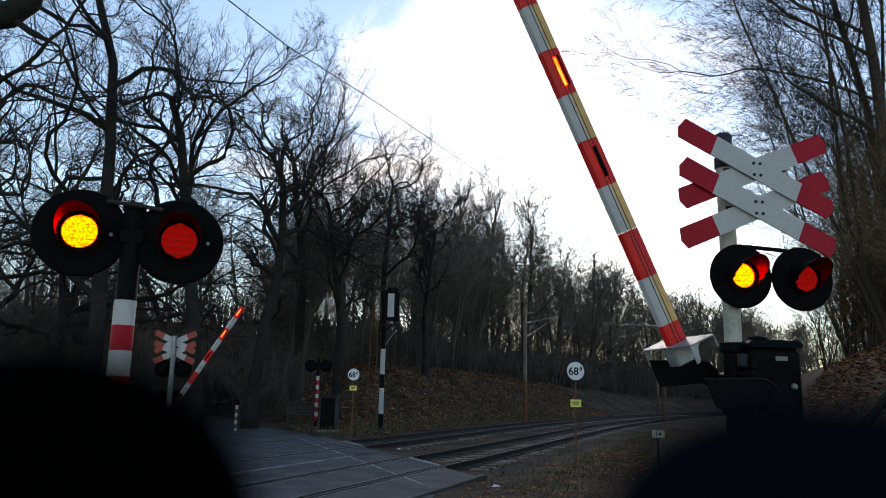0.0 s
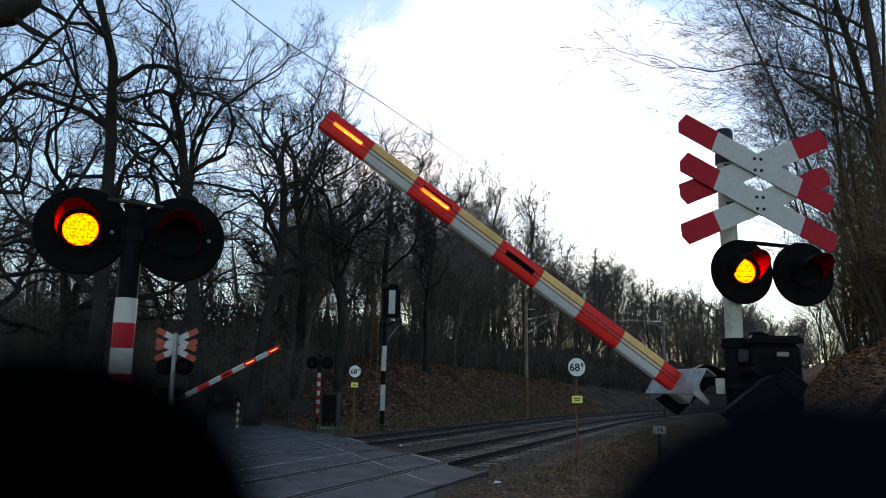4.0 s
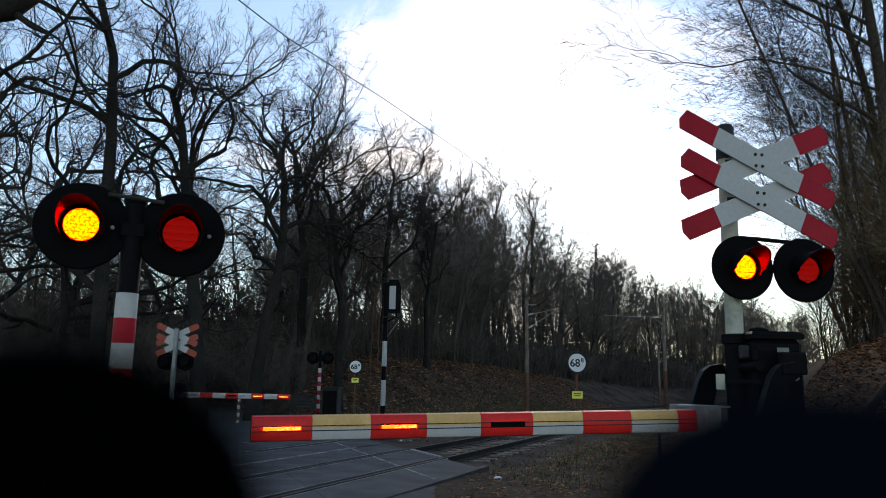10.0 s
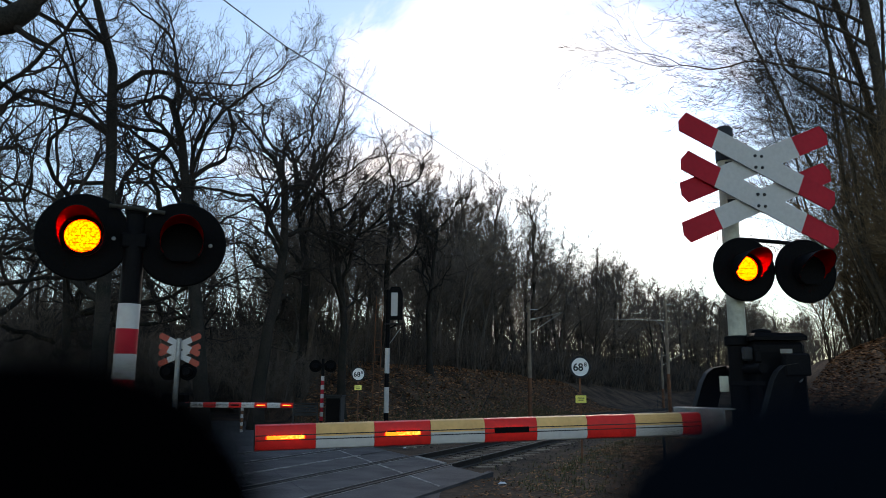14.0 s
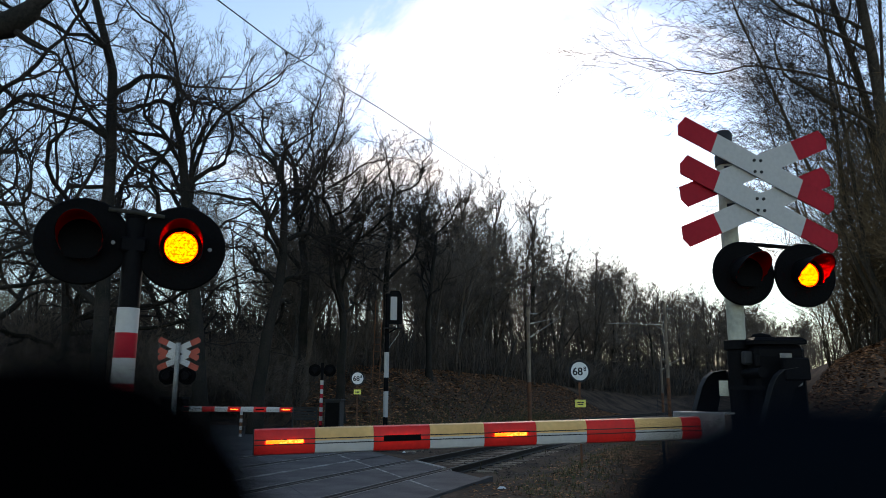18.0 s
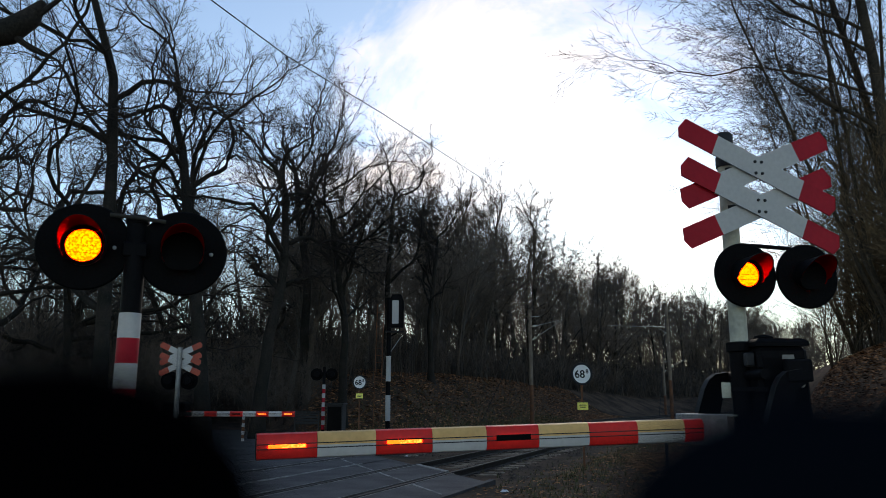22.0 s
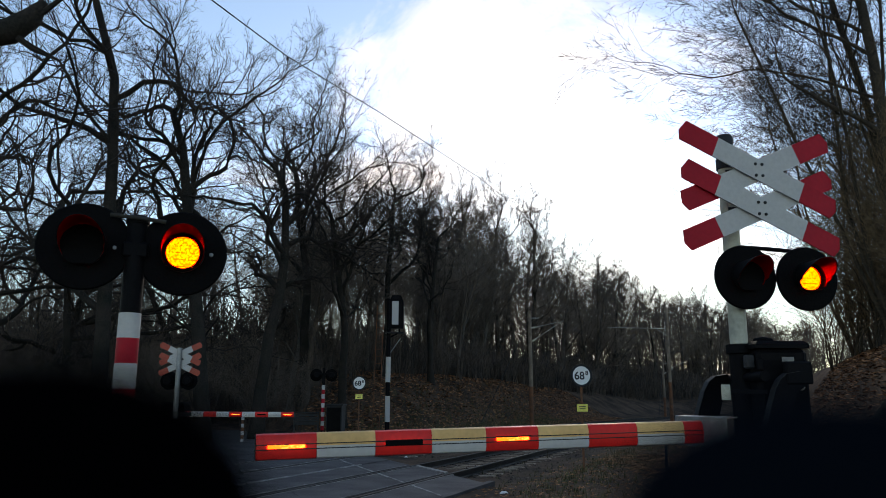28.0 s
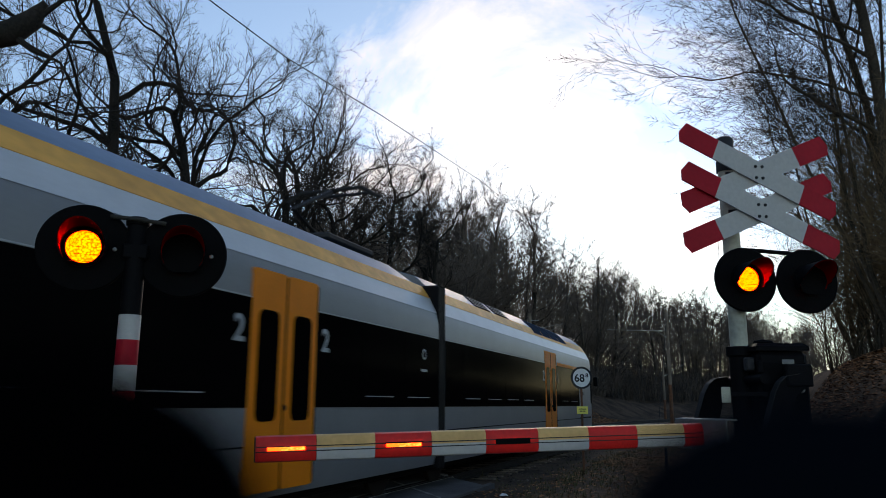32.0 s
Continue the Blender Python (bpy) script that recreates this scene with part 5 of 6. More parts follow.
    # roof: dark glazed panes and grilles, pantograph on the second car
    for k in range(4):
        for side in (-1, 1):
            part("roof_pane", G().hull([(-4.3 - 1.12 * k - a, side * y, z) for a in (0.0, 1.02) for y, z in ((1.215, 3.42), (1.11, 3.575), (0.86, 3.80), (1.19, 3.39), (1.09, 3.53), (0.84, 3.76))]),
                 M["roofglass"], train, "roof-edge window coloured blue-grey for the reflected sky")
    for x in (-11.0, -12.5):
        for side in (-1, 1):
            gr = part("roof_grille", G().hull([(x - a, side * y, z) for a in (0.0, 1.1) for y, z in ((1.11, 3.57), (0.82, 3.835), (1.08, 3.53), (0.81, 3.79))]), M["under"], train, "dark roof grille")
            for k in range(4):
                f = (k + 0.5) / 4
                part("grille_bar", G().tube([(x, side * (1.085 - 0.26 * f), 3.59 + 0.235 * f), (x - 1.1, side * (1.085 - 0.26 * f), 3.59 + 0.235 * f)], 0.012, 5), M["tmark"], gr)
    part("pantograph_base", G().box((-18.7, 0, 3.99), (1.6, 1.3, 0.10), 0.03), M["dark"], train)
    part("pantograph_arm", G().tube([(-18.2, 0, 4.02), (-19.5, 0, 4.45), (-18.3, 0, 5.05)], 0.045, 8), M["dark"], train)
    part("pantograph_rod", G().tube([(-18.5, 0.05, 4.02), (-19.4, 0.05, 4.37)], 0.02, 6), M["dark"], train)
    part("pantograph_head", G().tube([(-18.3, -0.85, 4.92), (-18.3, -0.6, 5.08), (-18.3, 0.6, 5.08), (-18.3, 0.85, 4.92)], 0.035, 8), M["dark"], train)
    part("pantograph_strip", G().tube([(-17.95, -0.8, 4.98), (-17.95, -0.55, 5.08), (-17.95, 0.55, 5.08), (-17.95, 0.8, 4.98)], 0.03, 8), M["dark"], train)
    return train


SPEED, NOSE_END = 14.75, 29.4


def train_pose(t):
    s = NOSE_END - SPEED * (32.0 - t)
    return Matrix.Translation((s * TS - NEAR * TC, s * TC + NEAR * TS, 0.0)) @ Matrix.Rotation(math.pi / 2 - THETA, 4, "Z")


TRAIN = train_model()


# ---------------------------------------------------------------- trees
def units(a):
    return a / (np.linalg.norm(a, axis=-1, keepdims=True) + 1e-9)


class Tree:
    """Bare tree, grown level by level: crooked limbs as tapered tubes, twigs as thin tapered strips. Wood and twigs are kept apart."""

    def __init__(self, seed, spec, tall, bias=(0.0, 0.0, 0.0), dome=None):
        self.core = np.array(dome[0]) - (0, 0, dome[1][2] * 0.5) if dome else np.array((0, 0, tall * 0.35))
        self.r = np.random.default_rng(seed)
        self.spec, self.bias, self.dome = spec, np.array(bias), dome
        self.store = ([], [], []), ([], [], [])
        self.count = [0, 0]

    def put(self, fine, verts, quads=None, tris=None):
        o, st = self.count[fine], self.store[fine]
        st[0].append(verts.reshape(-1, 3))
        if quads is not None:
            st[1].append(quads + o)
        if tris is not None:
            st[2].append(tris + o)
        self.count[fine] += verts.size // 3

    def tubes(self, pts, rad, n, fine):
        c, k = pts.shape[:2]
        d = units(np.gradient(pts, axis=1))
        ref = units(np.cross(d, np.where(np.abs(d[:, :1, 2:]) < 0.9, (0.31, 0.17, 0.93), (1.0, 0.1, 0.0))))
        w = np.cross(d, ref)
        a = np.arange(n) * (2 * np.pi / n)
        v = pts[:, :, None] + rad[:, :, None, None] * (np.cos(a)[:, None] * ref[:, :, None] + np.sin(a)[:, None] * w[:, :, None])
        i, j = np.meshgrid(np.arange(k - 1), np.arange(n), indexing="ij")
        q = np.stack([i * n + j, i * n + (j + 1) % n, (i + 1) * n + (j + 1) % n, (i + 1) * n + j], -1).reshape(1, -1, 4)
        self.put(fine, v, (q + (np.arange(c) * k * n)[:, None, None]).reshape(-1, 4))

    def strips(self, pts, rad):
        """Thin flat twigs that taper to a point."""
        c, k = pts.shape[:2]
        w = units(np.cross(pts[:, -1] - pts[:, 0], self.r.normal(0, 1, (c, 3))))[:, None]
        body = np.stack([pts[:, :-1] - w * rad[:, :-1, None], pts[:, :-1] + w * rad[:, :-1, None]], 2).reshape(c, -1, 3)
        v = np.concatenate([body, pts[:, -1:]], 1)
        o = (np.arange(c) * (2 * k - 1))[:, None]
        quads = np.concatenate([np.concatenate([o + 2 * i, o + 2 * i + 1, o + 2 * i + 3, o + 2 * i + 2], 1) for i in range(k - 2)]) if k > 2 else None
        self.put(1, v, quads, np.concatenate([o + 2 * k - 4, o + 2 * k - 3, o + 2 * k - 2], 1))

    def clip(self, p, d, length):
        """Shortens what would reach out of the crown's outline."""
        if self.dome is None:
            return length
        c, rr = np.array(self.dome[0]), np.array(self.dome[1])
        a, b = (p - c) / rr, d / rr
        aa, ab, cc = (b * b).sum(1), (a * b).sum(1), (a * a).sum(1) - 1
        t = np.where(cc < 0, (-ab + np.sqrt(np.maximum(0, ab * ab - aa * cc))) / aa, 0)
        return np.minimum(length, np.maximum(t + 0.3, 0.45 * length) * self.r.uniform(0.8, 1.15, len(t)))

    def grow(self, p, d, length, r0, level=0):
        sp, g, n = self.spec, self.r, len(p)
        segs, sides, last = sp["segs"][level], sp["sides"][level], len(sp["segs"]) - 1
        pts = np.empty((n, segs + 1, 3))
        pts[:, 0] = p
        push = np.array((0, 0, sp["lift"][level])) + (self.bias if level else 0)
        if level > 1:  # outer wood strives away from the middle of the crown
            push = push + sp["outward"] * units(p - self.core)
        for k in range(segs):
            d = units(d + g.normal(0, sp["crook"][level], (n, 3)) + push)
            pts[:, k + 1] = pts[:, k] + d * (length / segs)[:, None]
        rad = r0[:, None] * np.linspace(1, sp["taper"], segs + 1)[None] ** (0.7 if level == 0 else 1.0)
        if sides > 2:
            if level == 0:
                rad = rad * (1 + 0.6 * np.exp(-np.linspace(0, 1, segs + 1) * length[:, None] / 0.6))
            self.tubes(pts, rad, sides, level >= 2)
        else:
            self.strips(pts, rad)
        if level == last:
            return
        k = sp["kids"][level]
        f = sp["from"][level] + (1 - sp["from"][level]) * (np.arange(k)[None] + g.random((n, k))) / k
        x = np.minimum(f, 0.999) * segs
        i = x.astype(int)
        rows = np.arange(n)[:, None]
        step = pts[rows, i + 1] - pts[rows, i]
        q, way, here = pts[rows, i] + step * (x - i)[..., None], units(step), rad[rows, i]
        base = np.full((n, k), sp["reach"]) if level == 0 else (length * sp["ratio"][level])[:, None]
        ln = base * (1.15 - 0.6 * f) * g.uniform(0.6, 1.3, (n, k))
        rr = np.minimum(here * 0.75, np.maximum(sp["thin"], r0[:, None] * sp["thick"][level] * (1.1 - 0.5 * f) * g.uniform(0.6, 1.15, (n, k))))
        q, way, ln, rr = q.reshape(-1, 3), way.reshape(-1, 3), ln.ravel(), rr.ravel()
        ang = sp["angle"][level] * g.uniform(0.65, 1.3, len(q))
        if level < last - 1:  # the end goes on as a fork
            q = np.concatenate([q, pts[:, -1], pts[:, -1]])
            end = units(pts[:, -1] - pts[:, -2])
            way = np.concatenate([way, end, end])
            tail = np.full(n, sp["reach"] * 0.55) if level == 0 else length * 0.45
            ln = np.concatenate([ln, tail * g.uniform(0.7, 1.2, n), tail * g.uniform(0.7, 1.2, n)])
            rr = np.concatenate([rr, rad[:, -1] * 0.85, rad[:, -1] * 0.7])
            ang = np.concatenate([ang, g.uniform(0.2, 0.5, n), g.uniform(0.35, 0.7, n)])
        out = units(np.cross(way, g.normal(0, 1, way.shape)))
        d2 = units(way * np.cos(ang)[:, None] + out * np.sin(ang)[:, None])
        self.grow(q, d2, self.clip(q, d2, ln), np.maximum(rr, sp["thin"] * 0.8), level + 1)

    def mesh(self, name, which, mat):
        store = self.store[which]
        v = np.concatenate(store[0])
        q = np.concatenate(store[1]) if store[1] else np.zeros((0, 4), int)
        tri = np.concatenate(store[2]) if store[2] else np.zeros((0, 3), int)
        loops = np.concatenate([q.ravel(), tri.ravel()])
        starts = np.concatenate([np.arange(len(q)) * 4, q.size + np.arange(len(tri)) * 3])
        me = bpy.data.meshes.new(name)
        me.vertices.add(len(v))
        me.vertices.foreach_set("co", v.astype(np.float32).ravel())
        me.loops.add(len(loops))
        me.loops.foreach_set("vertex_index", loops.astype(np.int32))
        me.polygons.add(len(starts))
        me.polygons.foreach_set("loop_start", starts.astype(np.int32))
        me.polygons.foreach_set("use_smooth", np.ones(len(starts), dtype=bool))
        me.update(calc_edges=True)
        me.materials.append(mat)
        return me


OAK = dict(segs=[10, 12, 8, 5, 3, 2], sides=[10, 6, 4, 3, 2, 2], crook=[0.07, 0.27, 0.28, 0.26, 0.24, 0.2], lift=[0.03, 0.03, 0.03, 0.03, 0.03, 0.02], kids=[10, 6, 5, 5, 3], outward=0.07,
           angle=[1.15, 0.85, 0.8, 0.75, 0.7], ratio=[0.5, 0.52, 0.54, 0.56, 0.62], thick=[0.52, 0.55, 0.55, 0.55, 0.6], reach=9.5, thin=0.0072, taper=0.36)
OAK["from"] = [0.26, 0.22, 0.2, 0.15, 0.1]
FORKED = dict(OAK, kids=[10, 7, 6, 5, 3], reach=8.0, angle=[0.85, 0.8, 0.75, 0.7, 0.65])
FORKED["from"] = [0.48, 0.2, 0.15, 0.15, 0.1]
SLIM = dict(segs=[8, 5, 3, 2, 1], sides=[7, 4, 3, 2, 2], crook=[0.06, 0.18, 0.24, 0.26, 0.2], lift=[0.03, 0.12, 0.08, 0.06, 0.03], kids=[13, 6, 6, 4], angle=[0.75, 0.7, 0.75, 0.75],
            ratio=[0.5, 0.55, 0.62, 0.75], thick=[0.42, 0.45, 0.5, 0.6], reach=4.4, thin=0.0125, taper=0.3, outward=0.08)
SLIM["from"] = [0.3, 0.15, 0.1, 0.1]
FARWOOD = dict(SLIM, segs=[7, 4, 2, 2, 1], sides=[6, 3, 3, 2, 2], reach=6.2, thin=0.020, kids=[14, 6, 5, 3])
FARWOOD["from"] = [0.18, 0.12, 0.1, 0.1]
SHRUB = dict(segs=[5, 3, 2, 1], sides=[4, 3, 2, 2], kids=[8, 5, 6], reach=2.2, crook=[0.12, 0.22, 0.25, 0.3], lift=[0.03, 0.06, 0.04, 0.02], angle=[0.6, 0.6, 0.7],
             ratio=[0.5, 0.55, 0.8], thick=[0.5, 0.5, 0.5], thin=0.007, taper=0.35, outward=0.05)
SHRUB["from"] = [0.12, 0.1, 0.1]
BANK = dict(OAK, kids=[10, 6, 6, 5, 3], reach=5.2, angle=[1.1, 0.6, 0.65, 0.7, 0.7], crook=[0.04, 0.15, 0.18, 0.2, 0.22, 0.2], lift=[0.02, 0.03, 0.02, 0.01, 0.0, 0.0], thin=0.0052,
            thick=[0.36, 0.44, 0.44, 0.5, 0.6])
BANK["from"] = [0.24, 0.15, 0.1, 0.1, 0.1]
POLES = dict(BANK, kids=[8, 5, 5, 4, 2], reach=4.0, angle=[0.75, 0.65, 0.7, 0.7, 0.7], crook=[0.05, 0.14, 0.18, 0.2, 0.22, 0.2], segs=[9, 6, 4, 3, 2, 2], sides=[7, 5, 3, 3, 2, 2])
POLES["from"] = [0.42, 0.12, 0.1, 0.1, 0.1]


def tree(name, seed, m, tall, trunk, spec, label, bark="bark", twigs="twig", lean=(0, 0), group="", stems=1, category="tree", bias=(0.0, 0.0, 0.0), dome=None, spread=0.7):
    maker = Tree(seed, spec, tall, bias, dome)
    a = 2.4 * np.arange(stems) + 0.5
    off = np.stack([np.cos(a), np.sin(a), 0 * a], 1) * (trunk * 1.6 if stems > 1 else 0)
    d = units(np.array((lean[0], lean[1], 1.0)) + off / max(trunk * 1.6, 1e-6) * spread * (0.12 if stems > 1 else 0))
    k = np.arange(stems) % 3
    maker.grow(off - np.array((0, 0, 0.3)), d, tall * 0.72 * (1 - 0.12 * k), trunk * (1 - 0.15 * k))
    ob = thing(name, m, label, category, group)
    part("trunk", maker.mesh("trunk", 0, M[bark]), M[bark], ob)
    part("crown", maker.mesh("crown", 1, M[twigs]), M[twigs], ob, "bare twigs")
    return ob


def ground_pose(x, y, turn=0.0, scale=1.0, sink=0.0):
    return pose(x, y, height(x, y) - sink, 0, 0, turn) @ Matrix.Scale(scale, 4)


def plant():
    rng = random.Random(21)
    # old oaks left of the far road
    tree("oak_tree", 1, ground_pose(-11.35, 24.8), 24.0, 0.27, OAK, "large bare oak with crooked limbs at the edge of the wood", group="oaks")
    tree("oak_tree", 2, ground_pose(-8.6, 27.2), 18.5, 0.28, FORKED, "large bare oak with a forked crown beside the far road", group="oaks", dome=((0.3, 0, 11.0), (7.5, 7.5, 8.0)))
    tree("oak_tree", 22, ground_pose(-7.4, 30.2), 15.0, 0.27, FORKED, "leaning bare oak with a dense rounded crown", lean=(0.17, 0.0), group="oaks", dome=((2.9, 0, 10.3), (4.8, 4.7, 5.4)))
    tree("oak_tree", 4, ground_pose(-16.5, 25.5), 18.5, 0.34, OAK, "spreading bare oak among others of its kind", group="oaks")
    dense = tree("oak_tree", 5, ground_pose(-7.2, 39.5), 17.5, 0.27, FORKED, "tall bare oak with a dense rounded crown", group="oaks", dome=((0.6, 0, 11.5), (6.2, 6.2, 8.0)))
    a = tree("oak_tree", 6, ground_pose(-17.5, 33.0), 18.0, 0.25, OAK, "bare oak standing deeper in the wood", group="oaks")
    for x, y, t, s in ((-23.5, 31, 200, 1.0), (-13.4, 40, 110, 0.8), (-14.6, 29.5, 60, 0.8)):
        copy_thing(a, ground_pose(x, y, t, s))
    for x, y, t, s in ((-4.7, 35.0, 40, 0.78), (-3.6, 44, 130, 0.82), (-0.9, 49, 250, 0.76)):
        copy_thing(dense, ground_pose(x, y, t, s))
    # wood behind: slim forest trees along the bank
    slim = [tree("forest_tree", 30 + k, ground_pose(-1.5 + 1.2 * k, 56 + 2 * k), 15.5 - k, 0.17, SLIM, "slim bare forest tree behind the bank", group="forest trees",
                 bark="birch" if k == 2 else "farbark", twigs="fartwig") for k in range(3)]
    far = [tree("forest_tree", 40 + k, ground_pose(2.0 + 3 * k, 66 + 3 * k), 19.0 + k, 0.24, FARWOOD, "bare far-wood tree, its grey-brown paled for haze", group="forest trees", bark="farbark", twigs="fartwig") for k in range(3)]
    for k in range(34):
        s, d = 33 + 36 * rng.random(), 19.5 + 8 * rng.random()
        p = tp(d, s)
        if abs(p.x - road_mid(p.y)) > 3:
            copy_thing(slim[k % 3], ground_pose(p.x, p.y, rng.uniform(0, 360), rng.uniform(0.62, 0.95)))
    for k in range(150):
        s, d = 58 + 130 * rng.random() ** 0.9, 20.5 + 11 * rng.random()
        p = tp(d, s)
        copy_thing(far[k % 3], ground_pose(p.x, p.y, rng.uniform(0, 360), rng.uniform(0.76, 1.04)))
    for k in range(18):  # either side of the lane as it goes into the wood
        y = rng.uniform(41, 62)
        x = road_mid(min(y, 50)) + rng.choice((-1, 1, 1)) * rng.uniform(2.6, 10)
        copy_thing(slim[k % 3], ground_pose(x, y, rng.uniform(0, 360), rng.uniform(0.6, 0.85)))
    for k in range(24):  # deep wood on the far left
        x, y = rng.uniform(-48, -16), rng.uniform(38, 64)
        if abs(x - road_mid(y)) > 3 or y > 52:
            copy_thing(far[k % 3], ground_pose(x, y, rng.uniform(0, 360), rng.uniform(0.48, 0.66)))
    for k in range(30):  # wood on the near side of the bend
        s, d = 38 + 110 * rng.random(), -9 - 14 * rng.random()
        p = tp(d, s)
        copy_thing(far[k % 3], ground_pose(p.x, p.y, rng.uniform(0, 360), rng.uniform(0.35, 0.5)))
    for x, y, s in ((-12.3, 51, 0.62), (-13.8, 56, 0.58), (-16.5, 61, 0.62), (-11.5, 58, 0.66), (-15.0, 66, 0.66)):  # beyond the bend of the lane
        copy_thing(far[1], ground_pose(x, y, 40 * s * x, s))
    # undergrowth
    bush = [tree("shrub", 60 + k, ground_pose(-8.5 - 2 * k, 33), 4.6, 0.03, SHRUB, "leafless brown shrub in the undergrowth", "farbark", "fartwig", stems=5, group="shrubs", category="shrub", spread=1.6) for k in range(3)]
    for k in range(52):
        s, d = 31 + 80 * rng.random(), 18.5 + 8 * rng.random()
        p = tp(d, s)
        if abs(p.x - road_mid(p.y)) > 2.8:
            copy_thing(bush[k % 3], ground_pose(p.x, p.y, rng.uniform(0, 360), rng.uniform(0.45, 0.9)))
    for k in range(26):
        x, y = rng.uniform(-26, -9.5), rng.uniform(20, 34)
        if abs(x - road_mid(y)) > 2.6 and td(x, y)[0] > 13.5:
            copy_thing(bush[k % 3], ground_pose(x, y, rng.uniform(0, 360), rng.uniform(0.5, 1.0)))
    for k in range(28):
        s, d = 26 + 60 * rng.random(), -3.5 - 8 * rng.random()
        p = tp(d, s)
        copy_thing(bush[k % 3], ground_pose(p.x, p.y, rng.uniform(0, 360), rng.uniform(0.5, 1.0)))
    # trees on the near bank, leaning out over the track
    tree("bank_tree", 71, ground_pose(9.1, 14.8), 17.0, 0.14, BANK, "tall bare tree with branches sweeping out from the near bank", "rbark", group="bank trees", bias=(-0.05, -0.01, 0.0))
    tree("bank_tree", 72, ground_pose(10.9, 17.2), 15.0, 0.12, POLES, "slender bare tree on the near bank", "rbark", group="bank trees", lean=(-0.06, 0), bias=(-0.03, 0.0, 0.0))
    one = tree("coppice_tree", 74, ground_pose(9.6, 15.8), 13.5, 0.055, POLES, "many-stemmed bare tree leaning over from the near bank", "rbark", lean=(-0.20, 0.0), stems=5, group="bank trees",
               bias=(-0.03, 0.0, 0.0), spread=1.3)
    copy_thing(one, ground_pose(12.0, 22.0, 25, 0.85))
    copy_thing(one, ground_pose(11.9, 18.6, 8, 0.6))
    scrub = tree("shrub", 65, ground_pose(9.2, 13.6), 5.0, 0.025, SHRUB, "thin brown leafless shrub on the leafy bank", "rbark", "rtwig", stems=6, group="shrubs", category="shrub", spread=1.4)
    for x, y, t, k in ((10.9, 16.5, 30, 1.5), (11.9, 17.6, 140, 1.6), (10.4, 18.0, 250, 1.3), (10.0, 15.2, 80, 0.9)):
        copy_thing(scrub, ground_pose(x, y, t, k))
    for k in range(14):
        copy_thing(scrub, ground_pose(rng.uniform(10.6, 15), rng.uniform(15, 22), rng.uniform(0, 360), rng.uniform(0.6, 1.1)))


def thicket():
    """The dense far undergrowth: thin stems with short side twigs, deep in the wood."""
    rng = np.random.default_rng(9)
    n = 17000
    s, d = 34 + 150 * rng.random(n) ** 0.95, 18.5 + 24 * rng.random(n)
    left = rng.random(n) < 0.34
    pts = []
    for k in range(n):
        if left[k]:
            x, y = rng.uniform(-46, -15), rng.uniform(32, 64)
        else:
            p = tp(d[k], s[k])
            x, y = p.x, p.y
        if abs(x - road_mid(y)) > 2.6 or y > 50:
            pts.append((x, y, height(x, y) - 0.1))
    b = np.array(pts)
    n = len(b)
    tall = rng.uniform(1.5, 7.6, n) * (0.55 + 0.45 * rng.random(n))
    lean = rng.normal(0, 0.24, (n, 2))
    wide = 0.006 + 0.00055 * b[:, 1]
    quads, tris, verts, o = [], [], [], 0
    up = np.stack([lean[:, 0], lean[:, 1], np.ones(n)], 1)
    a = rng.uniform(0, 3.14, n)
    w = np.stack([np.cos(a), np.sin(a), np.zeros(n)], 1) * wide[:, None]
    w2 = np.stack([-np.sin(a), np.cos(a), np.zeros(n)], 1) * wide[:, None]
    tip = b + up * tall[:, None]
    verts.append(np.stack([b - w, b + w, b + w2 * 1.5, tip], 1).reshape(-1, 3))
    k = np.arange(n) * 4
    for q in ((0, 1, 3), (1, 2, 3), (2, 0, 3)):
        tris.append(np.stack([k + q[0], k + q[1], k + q[2]], 1))
    o = 4 * n
    for _ in range(11):
        f = rng.uniform(0.15, 0.95, n)[:, None]
        p = b + up * tall[:, None] * f
        way = rng.normal(0, 1, (n, 3)) * (1, 1, 0.3) + (0, 0, 0.7)
        way /= np.linalg.norm(way, axis=1, keepdims=True)
        q = p + way * (rng.uniform(0.6, 2.2, n) * (1.15 - f[:, 0]))[:, None]
        verts.append(np.stack([p - w * 0.55, p + w * 0.55, q], 1).reshape(-1, 3))
        k = o + np.arange(n) * 3
        tris.append(np.stack([k, k + 1, k + 2], 1))
        o += 3 * n
    g = G()
    g.v, g.f = np.concatenate(verts).tolist(), np.concatenate(tris).tolist()
    ob = part("undergrowth", g, M["farbark"], smooth=180)
    tagged(ob, "dense leafless brown undergrowth deep in the wood", "undergrowth", kind="stuff")


plant()
thicket()


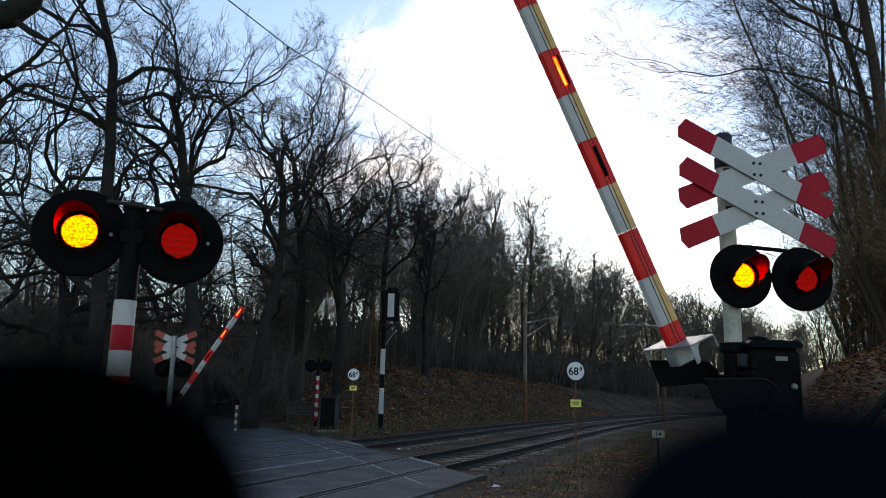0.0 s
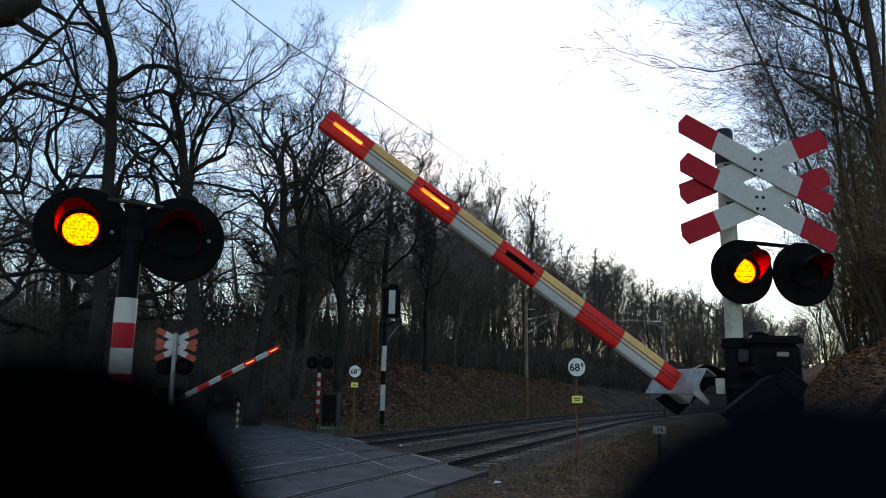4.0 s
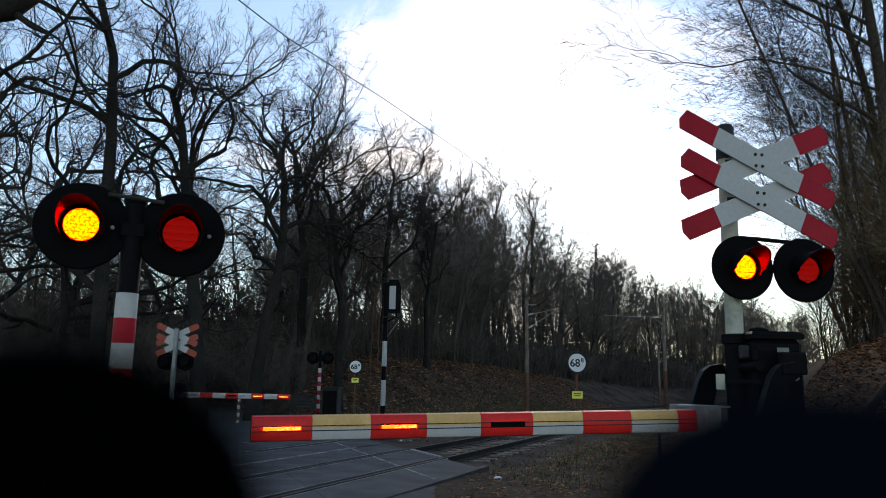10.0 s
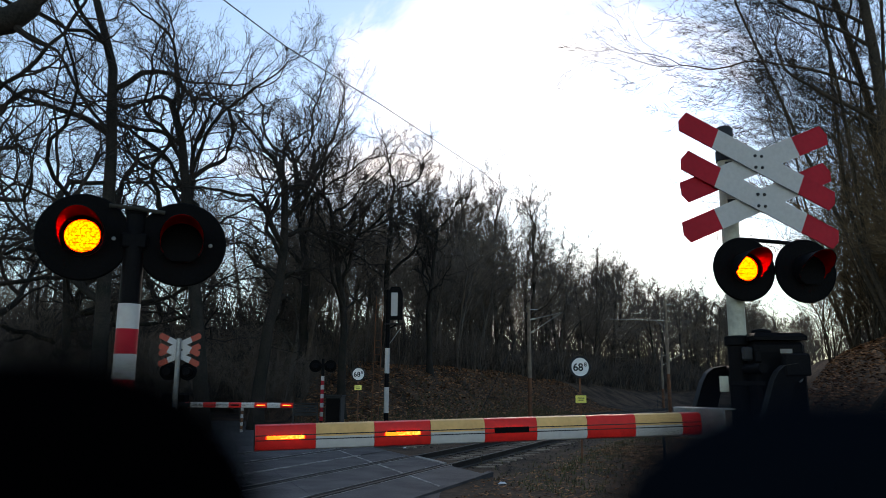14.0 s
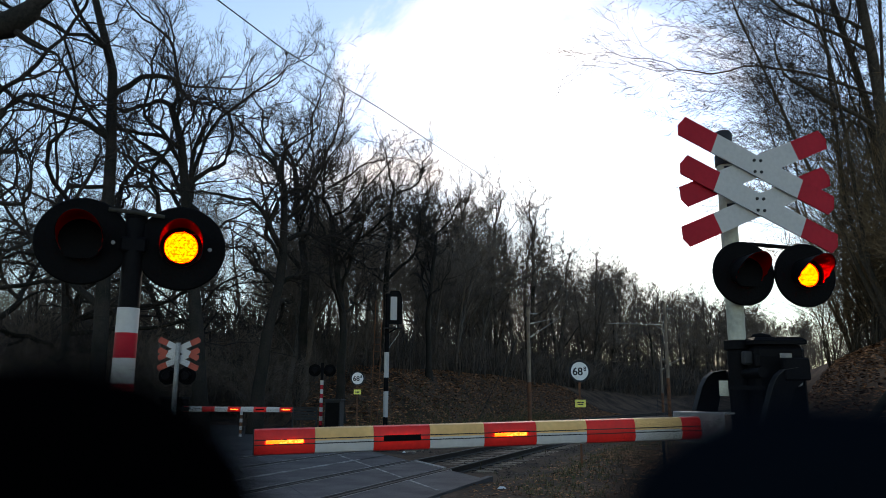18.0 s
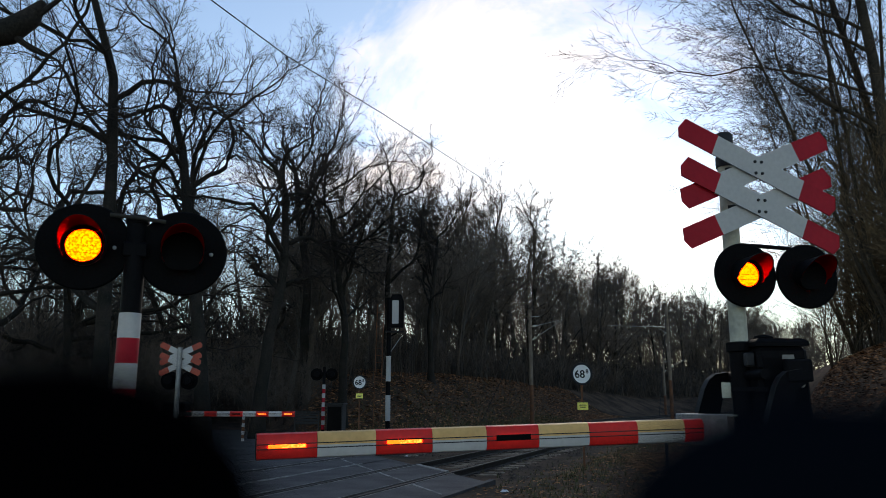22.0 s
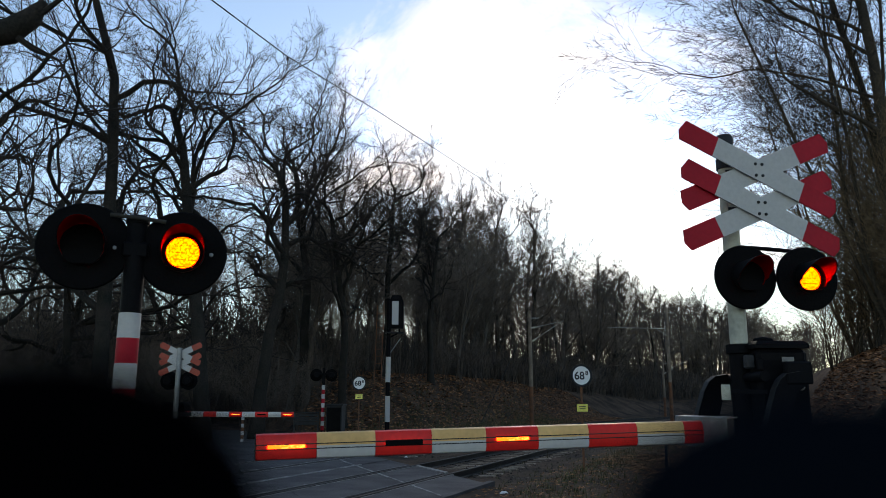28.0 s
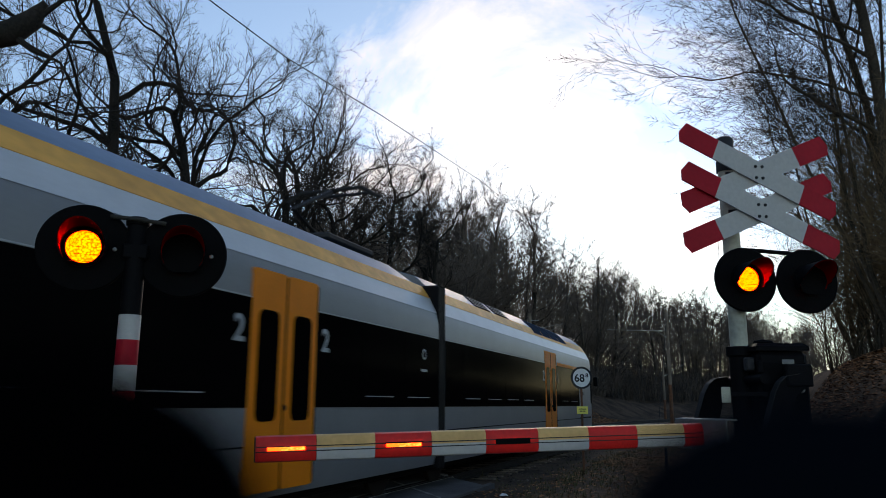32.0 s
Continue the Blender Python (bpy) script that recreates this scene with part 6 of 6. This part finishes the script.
# ---------------------------------------------------------------- small things close by
def log_and_posts():
    g = G().tube([(5.0, 10.4, height(5.0, 10.4) + 0.04), (6.0, 10.25, height(6.0, 10.25) + 0.07), (7.0, 10.1, height(7, 10.1) + 0.09), (8.3, 9.9, height(8.3, 9.9) + 0.12)], [0.05, 0.07, 0.085, 0.1], 10)
    tagged(part("fallen_log", g, M["rbark"]), "pale fallen log lying on the leafy bank", "log")
    limb = thing("overhanging_limb", Matrix(), "thick dark broken limb hanging in from a roadside tree", "tree limb")
    part("limb", G().tube([(-9.9, 10.0, 0.0), (-9.6, 10.0, 3.0), (-9.0, 10.0, 5.6), (-7.8, 10.0, 6.3), (-6.9, 10.0, 6.55), (-6.3, 10.0, 6.68), (-6.0, 10.0, 6.9), (-5.85, 10.0, 7.15)], [0.30, 0.28, 0.24, 0.20, 0.17, 0.19, 0.15, 0.05], 12), M["bark"], limb)
    part("twig", G().tube([(-6.2, 10.0, 6.6), (-5.95, 10.0, 6.4), (-5.7, 10.1, 6.3)], [0.06, 0.035, 0.012], 6), M["bark"], limb)
    part("twig", G().tube([(-5.95, 10.0, 6.9), (-5.6, 10.0, 7.2), (-5.1, 10.1, 7.5)], [0.05, 0.03, 0.01], 6), M["bark"], limb)
    right, up, ahead = Vector((1, 0, 0)), Vector((0, -math.sin(radians(10.9)), math.cos(radians(10.9)))), Vector((0, math.cos(radians(10.9)), math.sin(radians(10.9))))
    for px, py, dist, rx, ry, mat, label in ((40, 1005, 0.054, 440, 385, "cloth", "black padded post standing close before the viewer"),
                                             (1500, 1000, 0.050, 440, 318, "navy", "dark navy padded post standing close before the viewer")):
        c = EYE + (ahead + right * ((px - 784) / 1330) - up * ((py - 441) / 1330)) * dist
        r, h = rx / 1330 * dist, ry / 1330 * dist
        prof = [(r * math.cos(a), h * math.sin(a)) for a in [radians(90 * k / 10) for k in range(11)]]
        prof[-1] = (0.00001, h)
        g = G().lathe([(0.00001, -c.z), (r * 1.3, -c.z), (r * 1.3, -c.z + 0.05), (r, -c.z + 0.06)] + prof, 32)
        tagged(part("padded_post", g, M[mat], m=Matrix.Translation(c), smooth=60), label, "post")


log_and_posts()


# ---------------------------------------------------------------- what moves
PERIOD, SECOND_ON, FIRST_ON = 0.625, 0.325, 0.575  # the two lamps take turns


def blink_rows(first, shut, opened, hold=0.0):
    """Rows of an added shutter: open while its lamp is lit, and for a moment longer where it only hides the fading
    glow.
    """
    on, off = (FIRST_ON, SECOND_ON) if first else (SECOND_ON, FIRST_ON)
    now = opened if first or hold else shut
    events = [(k * PERIOD + t, state) for k in range(-1, 52) for t, state in ((on, opened), (off + hold, shut))]
    rows = [(0.0, now)]
    for t, state in sorted(events, key=lambda e: e[0]):
        if 0.036 < t < 31.95 and state is not now:
            rows += [(t - 0.034, now), (t, state)]
            now = state
    return rows + [(32.0, now)]


def motions():
    arm = [(0.0, 64.9), (0.5, 60.3), (1.0, 56.0), (2.0, 48.0), (3.0, 40.5), (4.5, 29.6), (6.0, 19.3), (7.0, 13.0), (8.0, 6.7), (9.0, 0.8), (9.5, -0.8), (9.9, -1.35), (10.5, -1.35), (20.0, -1.35), (32.0, -1.35)]
    walk(NEAR_ARM, [(t, boom_pose(a)) for t, a in arm])
    far_arm = [(0.0, 57.5), (1.0, 51.2), (2.0, 43.5), (3.0, 36.0), (4.5, 24.0), (6.0, 14.0), (7.0, 9.2), (8.0, 3.8), (9.0, 0.3), (9.5, 0.0), (20.0, 0.0), (32.0, 0.0)]
    walk(FAR_ARM, [(t, far_boom_pose(a)) for t, a in far_arm])
    walk(TRAIN, [(t, train_pose(t)) for t in (0.0, 10.0, 20.0, 26.0, 29.0, 29.5, 30.0, 30.4, 30.8, 31.2, 31.5, 31.7, 31.8, 31.9, 32.0)])
    for key in ("first", "second"):
        for slat in SHUTTERS[key]:
            base = slat.matrix_basis.copy()
            walk(slat, blink_rows(key == "first", base, base @ pose(0, 0, 0, -79)))
        for slat in SHADES[key]:
            base = slat.matrix_basis.copy()
            walk(slat, blink_rows(key == "first", base, base @ pose(0, 0, 0, -79), 0.105))
        for flap in STRIPS[key]:
            base = flap.matrix_basis.copy()
            walk(flap, blink_rows(key == "first", base, base @ pose(0, 0, 0, 86 * flap["open_way"])))


motions()
